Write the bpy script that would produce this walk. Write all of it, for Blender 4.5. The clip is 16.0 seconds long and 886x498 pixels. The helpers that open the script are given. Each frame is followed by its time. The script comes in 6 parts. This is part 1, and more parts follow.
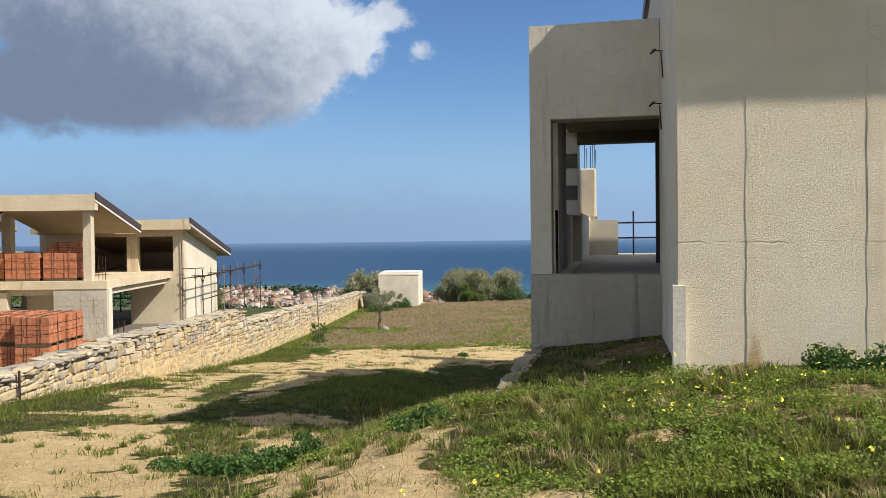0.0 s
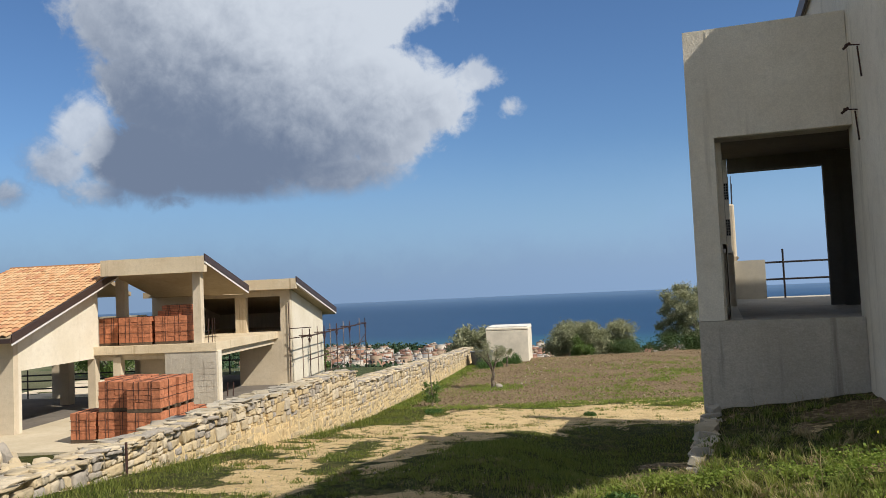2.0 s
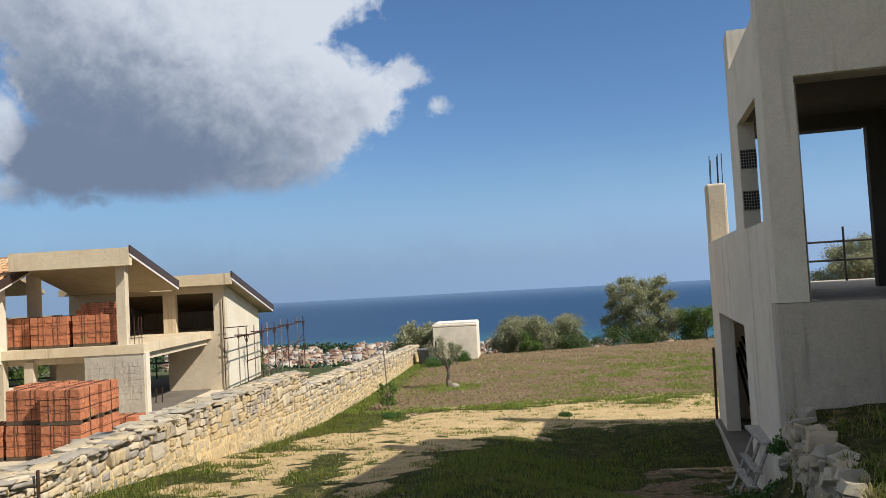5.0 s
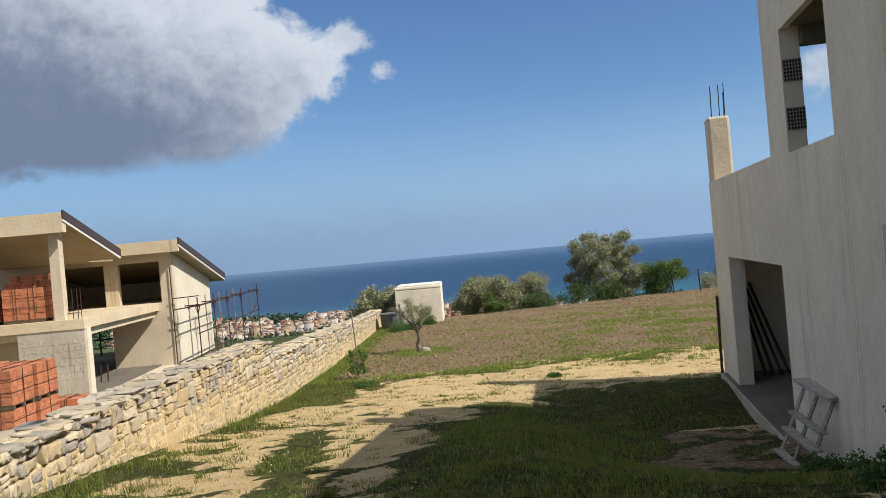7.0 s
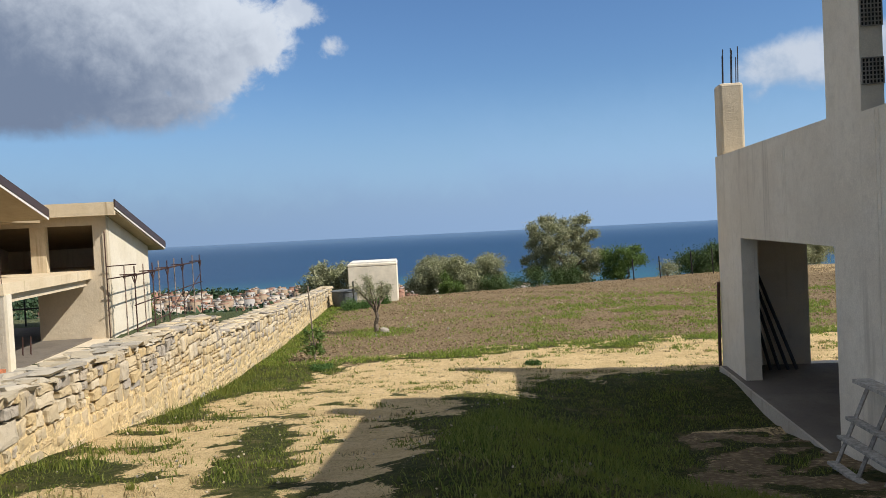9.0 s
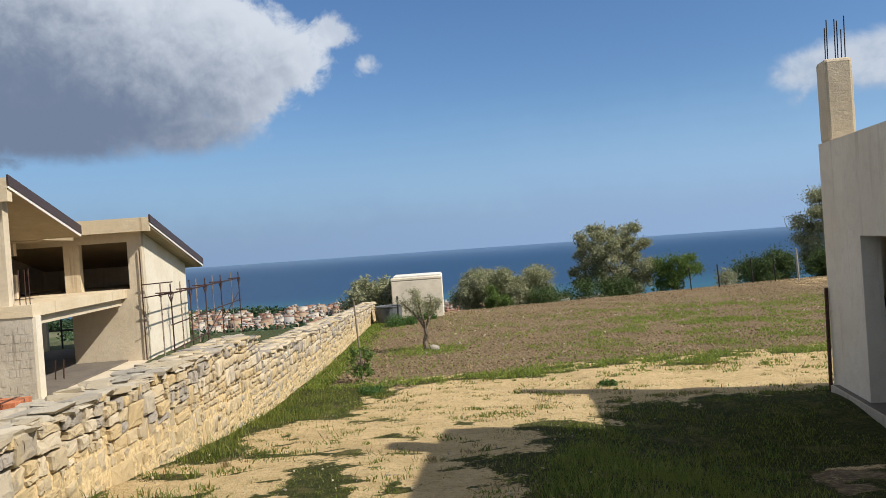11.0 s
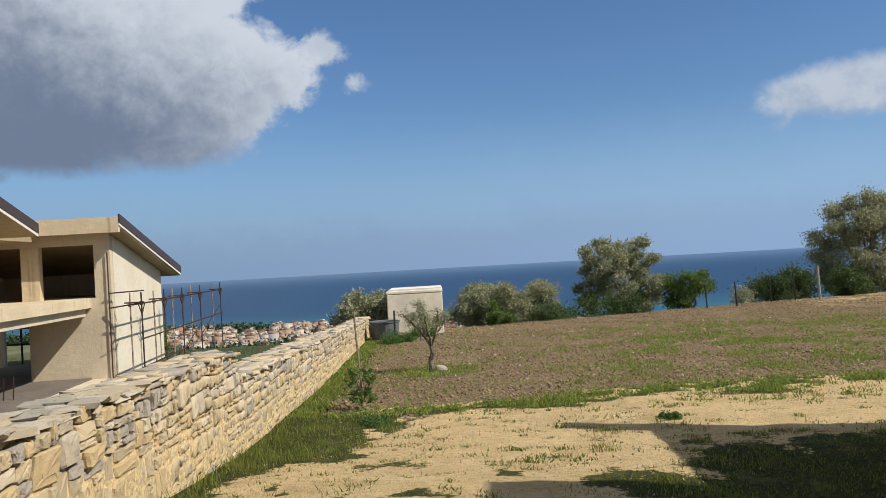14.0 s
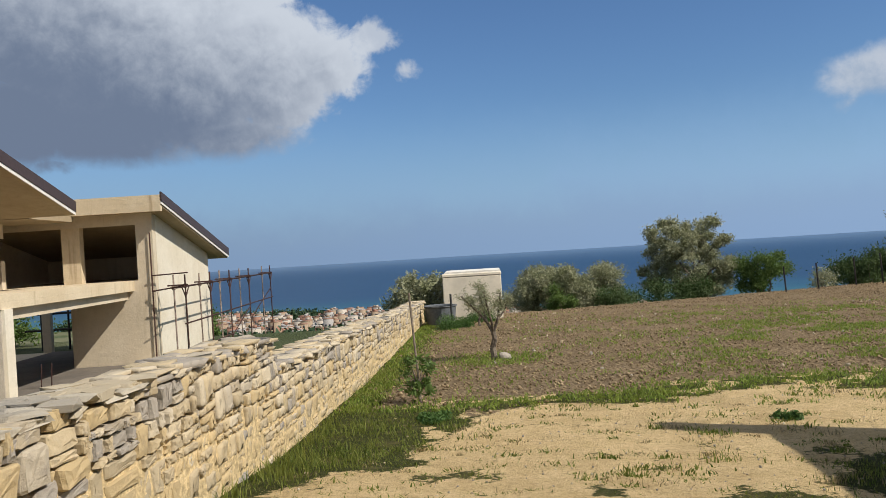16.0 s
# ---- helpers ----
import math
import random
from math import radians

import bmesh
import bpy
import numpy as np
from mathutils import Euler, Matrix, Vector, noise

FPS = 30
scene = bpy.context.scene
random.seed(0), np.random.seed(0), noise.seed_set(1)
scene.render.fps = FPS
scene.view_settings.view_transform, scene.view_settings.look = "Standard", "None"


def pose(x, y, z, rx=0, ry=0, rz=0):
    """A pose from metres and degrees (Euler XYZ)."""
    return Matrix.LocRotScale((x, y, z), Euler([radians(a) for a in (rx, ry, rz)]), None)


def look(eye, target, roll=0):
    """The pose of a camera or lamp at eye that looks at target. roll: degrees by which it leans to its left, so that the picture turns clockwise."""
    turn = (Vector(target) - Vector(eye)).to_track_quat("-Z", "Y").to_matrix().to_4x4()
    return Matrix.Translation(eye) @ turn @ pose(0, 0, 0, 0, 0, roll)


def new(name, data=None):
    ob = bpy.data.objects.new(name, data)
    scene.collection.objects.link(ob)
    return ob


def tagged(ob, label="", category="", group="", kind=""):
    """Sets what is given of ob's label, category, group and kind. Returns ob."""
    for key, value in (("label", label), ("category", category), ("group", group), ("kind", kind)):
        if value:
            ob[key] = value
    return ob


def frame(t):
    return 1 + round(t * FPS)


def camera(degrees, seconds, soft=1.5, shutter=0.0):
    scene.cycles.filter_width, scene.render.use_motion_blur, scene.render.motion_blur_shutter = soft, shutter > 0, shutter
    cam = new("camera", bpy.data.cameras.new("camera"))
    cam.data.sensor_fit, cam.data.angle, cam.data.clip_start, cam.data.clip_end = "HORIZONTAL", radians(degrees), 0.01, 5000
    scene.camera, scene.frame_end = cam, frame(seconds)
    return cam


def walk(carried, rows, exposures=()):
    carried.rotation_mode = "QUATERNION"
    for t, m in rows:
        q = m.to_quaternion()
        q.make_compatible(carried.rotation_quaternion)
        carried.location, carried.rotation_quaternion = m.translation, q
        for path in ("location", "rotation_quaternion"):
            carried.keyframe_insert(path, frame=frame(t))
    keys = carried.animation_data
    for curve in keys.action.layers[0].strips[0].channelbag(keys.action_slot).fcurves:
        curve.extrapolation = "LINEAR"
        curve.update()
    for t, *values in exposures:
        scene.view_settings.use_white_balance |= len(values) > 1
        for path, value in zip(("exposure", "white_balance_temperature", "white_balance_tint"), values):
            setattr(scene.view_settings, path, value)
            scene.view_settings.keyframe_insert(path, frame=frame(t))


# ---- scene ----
cam = camera(58.3, 16.0, 0.65)
PATH = [
    (0, (0.073, 1.775, 3.504), (-0.356, 3.728, 3.461), -0.7),
    (0.5, (-0.092, 2.047, 3.463), (-0.658, 3.965, 3.473), -2.5),
    (1, (-0.31, 2.409, 3.454), (-0.985, 4.29, 3.53), -3.8),
    (1.5, (-0.518, 2.687, 3.416), (-1.271, 4.538, 3.502), -2.6),
    (2, (-0.836, 3.056, 3.405), (-1.494, 4.942, 3.507), -2.6),
    (2.5, (-1.096, 3.335, 3.366), (-1.689, 5.242, 3.461), -2.8),
    (3, (-1.346, 3.575, 3.347), (-1.882, 5.5, 3.423), -2.4),
    (5.5, (-2.597, 5.238, 3.185), (-3.061, 7.181, 3.278), -3.8),
    (6, (-2.865, 5.66, 3.115), (-3.302, 7.61, 3.179), -4.7),
    (6.5, (-3.137, 6.014, 3.071), (-3.545, 7.971, 3.087), -4.8),
    (7, (-3.394, 6.504, 3.017), (-3.76, 8.47, 3.012), -5.1),
    (7.5, (-3.62, 6.901, 3.002), (-3.927, 8.877, 2.98), -4.7),
    (8, (-3.86, 7.38, 2.973), (-4.118, 9.363, 2.932), -4.0),
    (8.5, (-4.109, 7.753, 2.912), (-4.341, 9.739, 2.859), -3.4),
    (9, (-4.324, 8.239, 2.845), (-4.556, 10.225, 2.783), -2.9),
    (9.5, (-4.52, 8.628, 2.803), (-4.81, 10.606, 2.751), -3.2),
    (10, (-4.653, 9.019, 2.786), (-4.987, 10.99, 2.762), -4.1),
    (12.5, (-5.551, 11.196, 2.553), (-5.849, 13.174, 2.538), -4.0),
    (13, (-5.718, 11.654, 2.522), (-6.021, 13.631, 2.522), -3.8),
    (13.5, (-5.901, 12.146, 2.461), (-6.199, 14.123, 2.48), -3.6),
    (14, (-6.054, 12.597, 2.408), (-6.339, 14.577, 2.433), -3.3),
    (14.5, (-6.175, 13.008, 2.357), (-6.433, 14.992, 2.374), -2.2),
    (15, (-6.33, 13.45, 2.31), (-6.632, 15.427, 2.332), -1.5),
    (15.5, (-6.44, 13.926, 2.26), (-6.811, 15.891, 2.276), -2.6),
    (16, (-6.56, 14.347, 2.214), (-6.977, 16.304, 2.212), -3.6),
]
walk(cam, [(t, look(eye, target, roll)) for t, eye, target, roll in PATH],
     [(0, 0.34), (1.5, 0.12), (3, 0.22), (5.5, 0.22), (9, 0.26), (12.5, 0.15), (16, 0.06)])


# ---- light ----
SUN_AZ, SUN_EL = radians(105.2), radians(44.5)
to_sun = Vector((math.sin(SUN_AZ) * math.cos(SUN_EL), math.cos(SUN_AZ) * math.cos(SUN_EL), math.sin(SUN_EL)))
sun = new("sun", bpy.data.lights.new("sun", "SUN"))
sun.data.energy, sun.data.angle, sun.data.color = 5.0, radians(0.53), (1.0, 0.93, 0.82)
sun.matrix_world = look(to_sun * 100, (0, 0, 0))

world = bpy.data.worlds.new("sky")
scene.world = world
world.use_nodes = True
wt = world.node_tree
wt.nodes.clear()


def node(tree, kind, **inputs):
    n = tree.nodes.new(kind)
    for k, v in inputs.items():
        n.inputs[k.replace("_", " ")].default_value = v
    return n


def put(tree, sock, v):
    if hasattr(v, "is_output"):
        tree.links.new(v, sock)
    else:
        sock.default_value = v


def calc(tree, op, a, b=0.0, c=0.0):
    n = tree.nodes.new("ShaderNodeMath")
    n.operation = op
    for s, v in zip(n.inputs, (a, b, c)):
        put(tree, s, v)
    return n.outputs[0]


def remap(tree, v, a, b, lo=0.0, hi=1.0, smooth=True):
    n = tree.nodes.new("ShaderNodeMapRange")
    n.interpolation_type = "SMOOTHSTEP" if smooth else "LINEAR"
    for s, x in zip(("Value", "From Min", "From Max", "To Min", "To Max"), (v, a, b, lo, hi)):
        put(tree, n.inputs[s], x)
    return n.outputs["Result"]


def blend(tree, f, a, b, mode="MIX"):
    n = tree.nodes.new("ShaderNodeMix")
    n.data_type, n.blend_type = "RGBA", mode
    put(tree, n.inputs[0], f)
    for s, v in ((n.inputs[6], a), (n.inputs[7], b)):
        put(tree, s, (*v, 1) if isinstance(v, tuple) and len(v) == 3 else v)
    return n.outputs[2]


def fbm(tree, vec, scale, detail=6.0, rough=0.55, warp=0.0):
    n = node(tree, "ShaderNodeTexNoise", Scale=scale, Detail=detail, Roughness=rough, Distortion=warp)
    if vec is not None:
        tree.links.new(vec, n.inputs["Vector"])
    return n.outputs[0]


def build_sky():
    sky = wt.nodes.new("ShaderNodeTexSky")
    sky.sky_type, sky.sun_disc = "NISHITA", False
    sky.sun_elevation, sky.sun_rotation = SUN_EL, SUN_AZ
    sky.altitude, sky.air_density, sky.dust_density, sky.ozone_density = 50, 1.0, 0.6, 2.0
    co = wt.nodes.new("ShaderNodeTexCoord")
    sep = wt.nodes.new("ShaderNodeSeparateXYZ")
    wt.links.new(co.outputs["Generated"], sep.inputs[0])
    x, y, z = sep.outputs
    az = calc(wt, "MULTIPLY", calc(wt, "ARCTAN2", x, y), 57.2958)
    el = calc(wt, "MULTIPLY", calc(wt, "ARCSINE", z), 57.2958)
    d0 = co.outputs["Generated"]
    shift = wt.nodes.new("ShaderNodeVectorMath")
    shift.operation = "ADD"
    shift.inputs[1].default_value = tuple(0.022 * v for v in to_sun)
    wt.links.new(d0, shift.inputs[0])

    def lumps(vec):
        a, b, c = fbm(wt, vec, 7.0, 8.0, 0.55, 0.3), fbm(wt, vec, 26.0, 6.0, 0.62, 0.5), fbm(wt, vec, 80.0, 4.0, 0.6)
        return calc(wt, "ADD", calc(wt, "SUBTRACT", a, 0.5), calc(wt, "ADD", calc(wt, "MULTIPLY", calc(wt, "SUBTRACT", b, 0.5), 0.55),
                                                                 calc(wt, "MULTIPLY", calc(wt, "SUBTRACT", c, 0.5), 0.22)))
    lump = lumps(d0)
    relief = calc(wt, "SUBTRACT", lump, lumps(shift.outputs[0]))

    def mass(ovals):
        best = None
        for a0, e0, ra, re in ovals:
            da = calc(wt, "DIVIDE", calc(wt, "SUBTRACT", az, a0), ra)
            de = calc(wt, "DIVIDE", calc(wt, "SUBTRACT", el, e0), re)
            d = calc(wt, "SQRT", calc(wt, "ADD", calc(wt, "MULTIPLY", da, da), calc(wt, "MULTIPLY", de, de)))
            v = calc(wt, "MULTIPLY", calc(wt, "SUBTRACT", 1.0, d), min(ra, re) / 4.0)
            best = v if best is None else calc(wt, "MAXIMUM", best, v)
        return best

    big = mass([(-31, 12.0, 10.5, 5.0), (-24.5, 13.2, 8.4, 4.9), (-20.0, 13.3, 4.4, 3.4), (-33, 20, 12.5, 7.5), (-27, 9.0, 6.5, 2.1), (-34, 8.8, 8, 2.3), (-22, 20.5, 4.5, 2.4), (-37, 15, 6, 5), (-39.5, 9.8, 5.0, 3.2)])
    wing = mass([(-43.2, 11.4, 2.4, 2.9), (-45.0, 9.2, 2.8, 2.1), (-42.0, 7.6, 5.0, 1.5), (-48, 7.2, 2.2, 1.3), (-37.5, 7.0, 4.5, 1.0)])
    small = mass([(-16.2, 15.0, 2.3, 1.5), (-13.9, 12.75, 1.4, 0.85), (-16.5, 12.3, 0.9, 0.5)])
    right = mass([(21, 9.4, 8.0, 2.3), (16.5, 9.3, 3.6, 1.9), (15.5, 7.6, 1.2, 0.7), (28, 9.8, 7, 2.4)])
    calm = remap(wt, el, 6.8, 11.0, 0.45, 1.25)
    v_big = calc(wt, "ADD", big, calc(wt, "MULTIPLY", lump, calm))
    v_wing = calc(wt, "ADD", wing, calc(wt, "MULTIPLY", lump, 0.9))
    m_big = calc(wt, "MAXIMUM", remap(wt, v_big, -0.06, 0.26), remap(wt, v_wing, 0.02, 0.34, 0, 0.9))
    m_small = remap(wt, calc(wt, "ADD", calc(wt, "ADD", calc(wt, "MULTIPLY", small, 2.0), 0.04), calc(wt, "MULTIPLY", lump, 1.5)), 0.02, 0.4, 0, 0.9)
    m_right = remap(wt, calc(wt, "ADD", right, calc(wt, "MULTIPLY", lump, 0.55)), 0.02, 0.32, 0, 0.92)
    lit = calc(wt, "ADD", calc(wt, "ADD", calc(wt, "DIVIDE", calc(wt, "SUBTRACT", el, 11.5), 6.5),
                               calc(wt, "DIVIDE", calc(wt, "ADD", az, 26.5), 15.0)), calc(wt, "MULTIPLY", relief, 1.25))
    lit = calc(wt, "ADD", lit, calc(wt, "MULTIPLY", lump, 0.6))
    edge = remap(wt, v_big, 0.05, 0.6, 0.45, 0.0)
    lit = calc(wt, "ADD", lit, calc(wt, "MULTIPLY", remap(wt, az, -40.0, -43.5, 0.0, 1.5), remap(wt, v_wing, -0.1, 0.25)))
    lit = remap(wt, calc(wt, "ADD", lit, edge), -0.75, 1.35)
    cloud = blend(wt, lit, CLOUD_DARK, CLOUD_LIT)
    soft_cloud = blend(wt, remap(wt, calc(wt, "ADD", relief, calc(wt, "MULTIPLY", calc(wt, "SUBTRACT", el, 8.6), 0.09)), -0.2, 0.2), CLOUD_SHADE_SOFT, CLOUD_LIT_SOFT)
    haze = remap(wt, calc(wt, "ADD", el, calc(wt, "MULTIPLY", lump, 3.0)), 0.0, 11.0, 0.93, 0.0)
    band = remap(wt, calc(wt, "ADD", el, calc(wt, "MULTIPLY", lump, 3.0)), 1.2, 4.8)
    glow = remap(wt, az, -45.0, 30.0, 0.86, 1.14)
    air = blend(wt, 1.0, sky.outputs[0], SKY_TINT, "MULTIPLY")
    mist = wt.nodes.new("ShaderNodeVectorMath")
    mist.operation = "SCALE"
    wt.links.new(blend(wt, band, HAZE, HAZE_HIGH), mist.inputs[0])
    wt.links.new(glow, mist.inputs["Scale"])
    c = blend(wt, haze, air, mist.outputs[0])
    # Bright clouds added only outside the view, to lift and neutralise the shade.
    veil = calc(wt, "ADD", fbm(wt, co.outputs["Generated"], 2.2, 7.0, 0.6, 0.4), calc(wt, "MULTIPLY", lump, 0.25))
    away = calc(wt, "MAXIMUM", remap(wt, el, 24.0, 36.0), remap(wt, calc(wt, "ABSOLUTE", calc(wt, "ADD", az, 12.0)), 58.0, 80.0))
    scattered = calc(wt, "MULTIPLY", remap(wt, veil, 0.42, 0.58), calc(wt, "MULTIPLY", away, remap(wt, el, 2.0, 10.0)))
    c = blend(wt, scattered, c, CLOUD_UNSEEN_FILL)
    c = blend(wt, m_right, c, soft_cloud)
    c = blend(wt, m_small, c, CLOUD_LIT_SOFT)
    c = blend(wt, m_big, c, cloud)
    bg = wt.nodes.new("ShaderNodeBackground")
    bg.inputs["Strength"].default_value = 0.1
    wt.links.new(c, bg.inputs["Color"])
    out = wt.nodes.new("ShaderNodeOutputWorld")
    wt.links.new(bg.outputs[0], out.inputs[0])


SKY_TINT = (0.57, 0.75, 0.96)
HAZE, HAZE_HIGH = (2.3, 3.45, 5.4), (2.5, 3.95, 6.2)
CLOUD_DARK, CLOUD_LIT, CLOUD_LIT_SOFT, CLOUD_SHADE_SOFT = (1.5, 1.95, 2.85), (5.6, 6.1, 6.85), (5.0, 5.5, 6.3), (3.4, 4.2, 5.4)
CLOUD_UNSEEN_FILL = (4.9, 4.95, 4.85)
build_sky()


# ---- materials ----
def material(name, rough=0.85, spec=0.3, metal=0.0):
    m = bpy.data.materials.new(name)
    m.use_nodes = True
    b = m.node_tree.nodes["Principled BSDF"]
    b.inputs["Roughness"].default_value, b.inputs["Metallic"].default_value = rough, metal
    b.inputs["Specular IOR Level"].default_value = spec
    return m, m.node_tree, b


def bump(tree, b, height, strength, dist):
    n = node(tree, "ShaderNodeBump", Strength=strength, Distance=dist)
    tree.links.new(height, n.inputs["Height"])
    tree.links.new(n.outputs[0], b.inputs["Normal"])


def geo_pos(tree):
    return tree.nodes.new("ShaderNodeNewGeometry").outputs["Position"]


def stretch(tree, vec, sx, sy, sz):
    n = node(tree, "ShaderNodeMapping")
    n.inputs["Scale"].default_value = (sx, sy, sz)
    tree.links.new(vec, n.inputs["Vector"])
    return n.outputs[0]


def concrete(name, c1, c2, stain, relief=0.02, grain=60.0, streaks=0.5, lines=0.0, lump=6.0, pits=0.0):
    m, t, b = material(name, 0.92, 0.15)
    p = geo_pos(t)
    big = fbm(t, p, 0.9, 5, 0.6)
    mid = fbm(t, stretch(t, p, 1.0, 1.0, 1.9) if pits else p, lump, 6, 0.65)
    fine = fbm(t, p, grain, 4, 0.7)
    run = fbm(t, stretch(t, p, 5.0, 5.0, 0.35), 1.0, 5, 0.6)
    c = blend(t, remap(t, big, 0.35, 0.68), c1, c2)
    c = blend(t, remap(t, mid, 0.45, 0.75, 0, 0.45), c, tuple(0.8 * v for v in c1))
    c = blend(t, remap(t, run, 0.55, 0.72, 0, streaks), c, stain)
    c = blend(t, remap(t, fine, 0.3, 0.75, 0.35, 0.0), c, tuple(0.55 * v for v in c1))
    t.links.new(c, b.inputs["Base Color"])
    h = calc(t, "ADD", calc(t, "MULTIPLY", mid, 1.0), calc(t, "MULTIPLY", fine, 0.35))
    if pits:
        hole = remap(t, fbm(t, stretch(t, p, 1.0, 1.0, 2.2), 70.0, 5, 0.75), 0.34, 0.44, 1.0, 0.0)
        worn = remap(t, fbm(t, stretch(t, p, 1.0, 1.0, 2.5), 1.6, 5, 0.65), 0.40, 0.62)
        hole = calc(t, "MULTIPLY", hole, worn)
        c = blend(t, calc(t, "MULTIPLY", hole, pits), c, tuple(0.6 * v for v in c1))
        sep = t.nodes.new("ShaderNodeSeparateXYZ")
        t.links.new(p, sep.inputs[0])
        wave = calc(t, "MULTIPLY", calc(t, "SUBTRACT", fbm(t, p, 5.0, 6, 0.7), 0.5), 0.10)
        off = calc(t, "ABSOLUTE", calc(t, "ADD", calc(t, "SUBTRACT", sep.outputs[2], CRACK_Z), wave))
        broken = remap(t, fbm(t, p, 2.0, 3, 0.6), 0.40, 0.56)
        crack = calc(t, "MULTIPLY", remap(t, off, 0.002, 0.012, 1.0, 0.0), broken)
        c = blend(t, calc(t, "MULTIPLY", crack, 0.45), c, tuple(0.25 * v for v in c1))
        dx = calc(t, "DIVIDE", calc(t, "ADD", calc(t, "SUBTRACT", sep.outputs[0], RUST_X), calc(t, "MULTIPLY", wave, 0.6)), 0.09)
        dz = calc(t, "DIVIDE", calc(t, "SUBTRACT", sep.outputs[2], RUST_Z), 0.42)
        spot = calc(t, "ADD", calc(t, "ADD", calc(t, "MULTIPLY", dx, dx), calc(t, "MULTIPLY", dz, dz)), calc(t, "MULTIPLY", fine, 0.5))
        c = blend(t, remap(t, spot, 0.2, 1.2, 0.75, 0.0), c, (0.48, 0.28, 0.11))
        t.links.new(c, b.inputs["Base Color"])
        h = calc(t, "SUBTRACT", h, calc(t, "ADD", calc(t, "MULTIPLY", hole, 0.9), calc(t, "MULTIPLY", crack, 0.4)))
    if lines:
        sep = t.nodes.new("ShaderNodeSeparateXYZ")
        t.links.new(p, sep.inputs[0])
        saw = calc(t, "FRACT", calc(t, "MULTIPLY", calc(t, "ADD", sep.outputs[2], calc(t, "MULTIPLY", mid, 0.02)), 6.5))
        h = calc(t, "ADD", h, calc(t, "MULTIPLY", remap(t, saw, 0.0, 0.08), lines))
    bump(t, b, h, 0.9, relief)
    return m


CRACK_Z, RUST_X, RUST_Z = 3.37, 1.36, 2.15
CONCRETE = concrete("concrete", (0.74, 0.675, 0.565), (0.82, 0.76, 0.65), (0.52, 0.465, 0.38), 0.012, 60.0, 0.75)
CONCRETE_ROUGH = concrete("rough_concrete", (0.88, 0.765, 0.57), (0.93, 0.83, 0.655), (0.72, 0.61, 0.44), 0.013, 110.0, 0.35, 0.0, 60.0, 0.4)
CONCRETE_WARM = concrete("warm_concrete", (0.61, 0.515, 0.38), (0.69, 0.595, 0.455), (0.46, 0.37, 0.25), 0.012, 50.0, 0.5, 0.12)
CONCRETE_BOARD = concrete("board_marked_concrete", (0.63, 0.515, 0.35), (0.71, 0.60, 0.43), (0.37, 0.27, 0.165), 0.014, 40.0, 0.75, 0.15)
# Indoor shade is put into this dark colour; also serves the damp garage floor.
CONCRETE_DARK_SHADE = concrete("dark_shade_concrete", (0.15, 0.13, 0.11), (0.2, 0.175, 0.145), (0.1, 0.085, 0.07), 0.012)
# Damp on the sill wall; on the reveal lining its darkness imitates shade.
CONCRETE_DAMP_SHADE = concrete("damp_and_shade_concrete", (0.46, 0.415, 0.345), (0.55, 0.50, 0.42), (0.23, 0.2, 0.165), 0.02, 40.0, 0.8)
# Pale finish of the sun-facing walls, whitened so sunlight is partly in the colour.
PLASTER_SUNLIT = concrete("pale_sunlit_plaster", (0.70, 0.63, 0.50), (0.77, 0.71, 0.59), (0.56, 0.47, 0.35), 0.006, 70.0, 0.3)
# Darker than the wall concrete: shade under the roofs is partly in this colour.
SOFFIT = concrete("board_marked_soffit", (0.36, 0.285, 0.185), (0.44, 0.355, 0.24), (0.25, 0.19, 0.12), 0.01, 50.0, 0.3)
APRON = concrete("pale_cement_screed", (0.52, 0.44, 0.31), (0.60, 0.52, 0.38), (0.45, 0.38, 0.28), 0.008, 60.0, 0.2)


def plain(name, c, rough=0.7, spec=0.3, metal=0.0, vary=0.25, scale=12.0, relief=0.003):
    m, t, b = material(name, rough, spec, metal)
    p = geo_pos(t)
    n = fbm(t, p, scale, 5, 0.65)
    rnd = t.nodes.new("ShaderNodeObjectInfo").outputs["Random"]
    k = calc(t, "ADD", calc(t, "MULTIPLY", remap(t, n, 0.3, 0.7, 1 - vary, 1 + vary), 1.0), calc(t, "MULTIPLY", calc(t, "SUBTRACT", rnd, 0.5), vary))
    mul = t.nodes.new("ShaderNodeVectorMath")
    mul.operation = "SCALE"
    mul.inputs[0].default_value = c
    t.links.new(k, mul.inputs["Scale"])
    t.links.new(mul.outputs[0], b.inputs["Base Color"])
    if relief:
        bump(t, b, n, 0.6, relief)
    return m


BRICK = plain("red_hollow_brick", (0.44, 0.17, 0.088), 0.9, 0.15, 0, 0.22, 9.0)
STRAP = plain("dark_strap", (0.085, 0.045, 0.035), 0.6)
PALLET_WOOD = plain("pallet_wood", (0.10, 0.07, 0.045), 0.9)
BROWN_METAL = plain("brown_sheet_metal", (0.055, 0.035, 0.03), 0.45, 0.4, 0.0, 0.15)
WHITE_TRIM = plain("white_trim", (0.72, 0.70, 0.66), 0.7, 0.3, 0, 0.08)
RUST = plain("rusty_steel", (0.065, 0.034, 0.028), 0.8, 0.3, 0.2, 0.4, 25.0)
PALE_STEEL = plain("lime_splashed_steel", (0.26, 0.20, 0.165), 0.8, 0.2, 0.1, 0.5, 20.0)
DARK_STEEL = plain("dark_steel", (0.04, 0.035, 0.035), 0.6, 0.4, 0.5, 0.3)
PALE_WOOD = plain("weathered_wood", (0.33, 0.31, 0.28), 0.9, 0.2, 0, 0.3, 18.0)
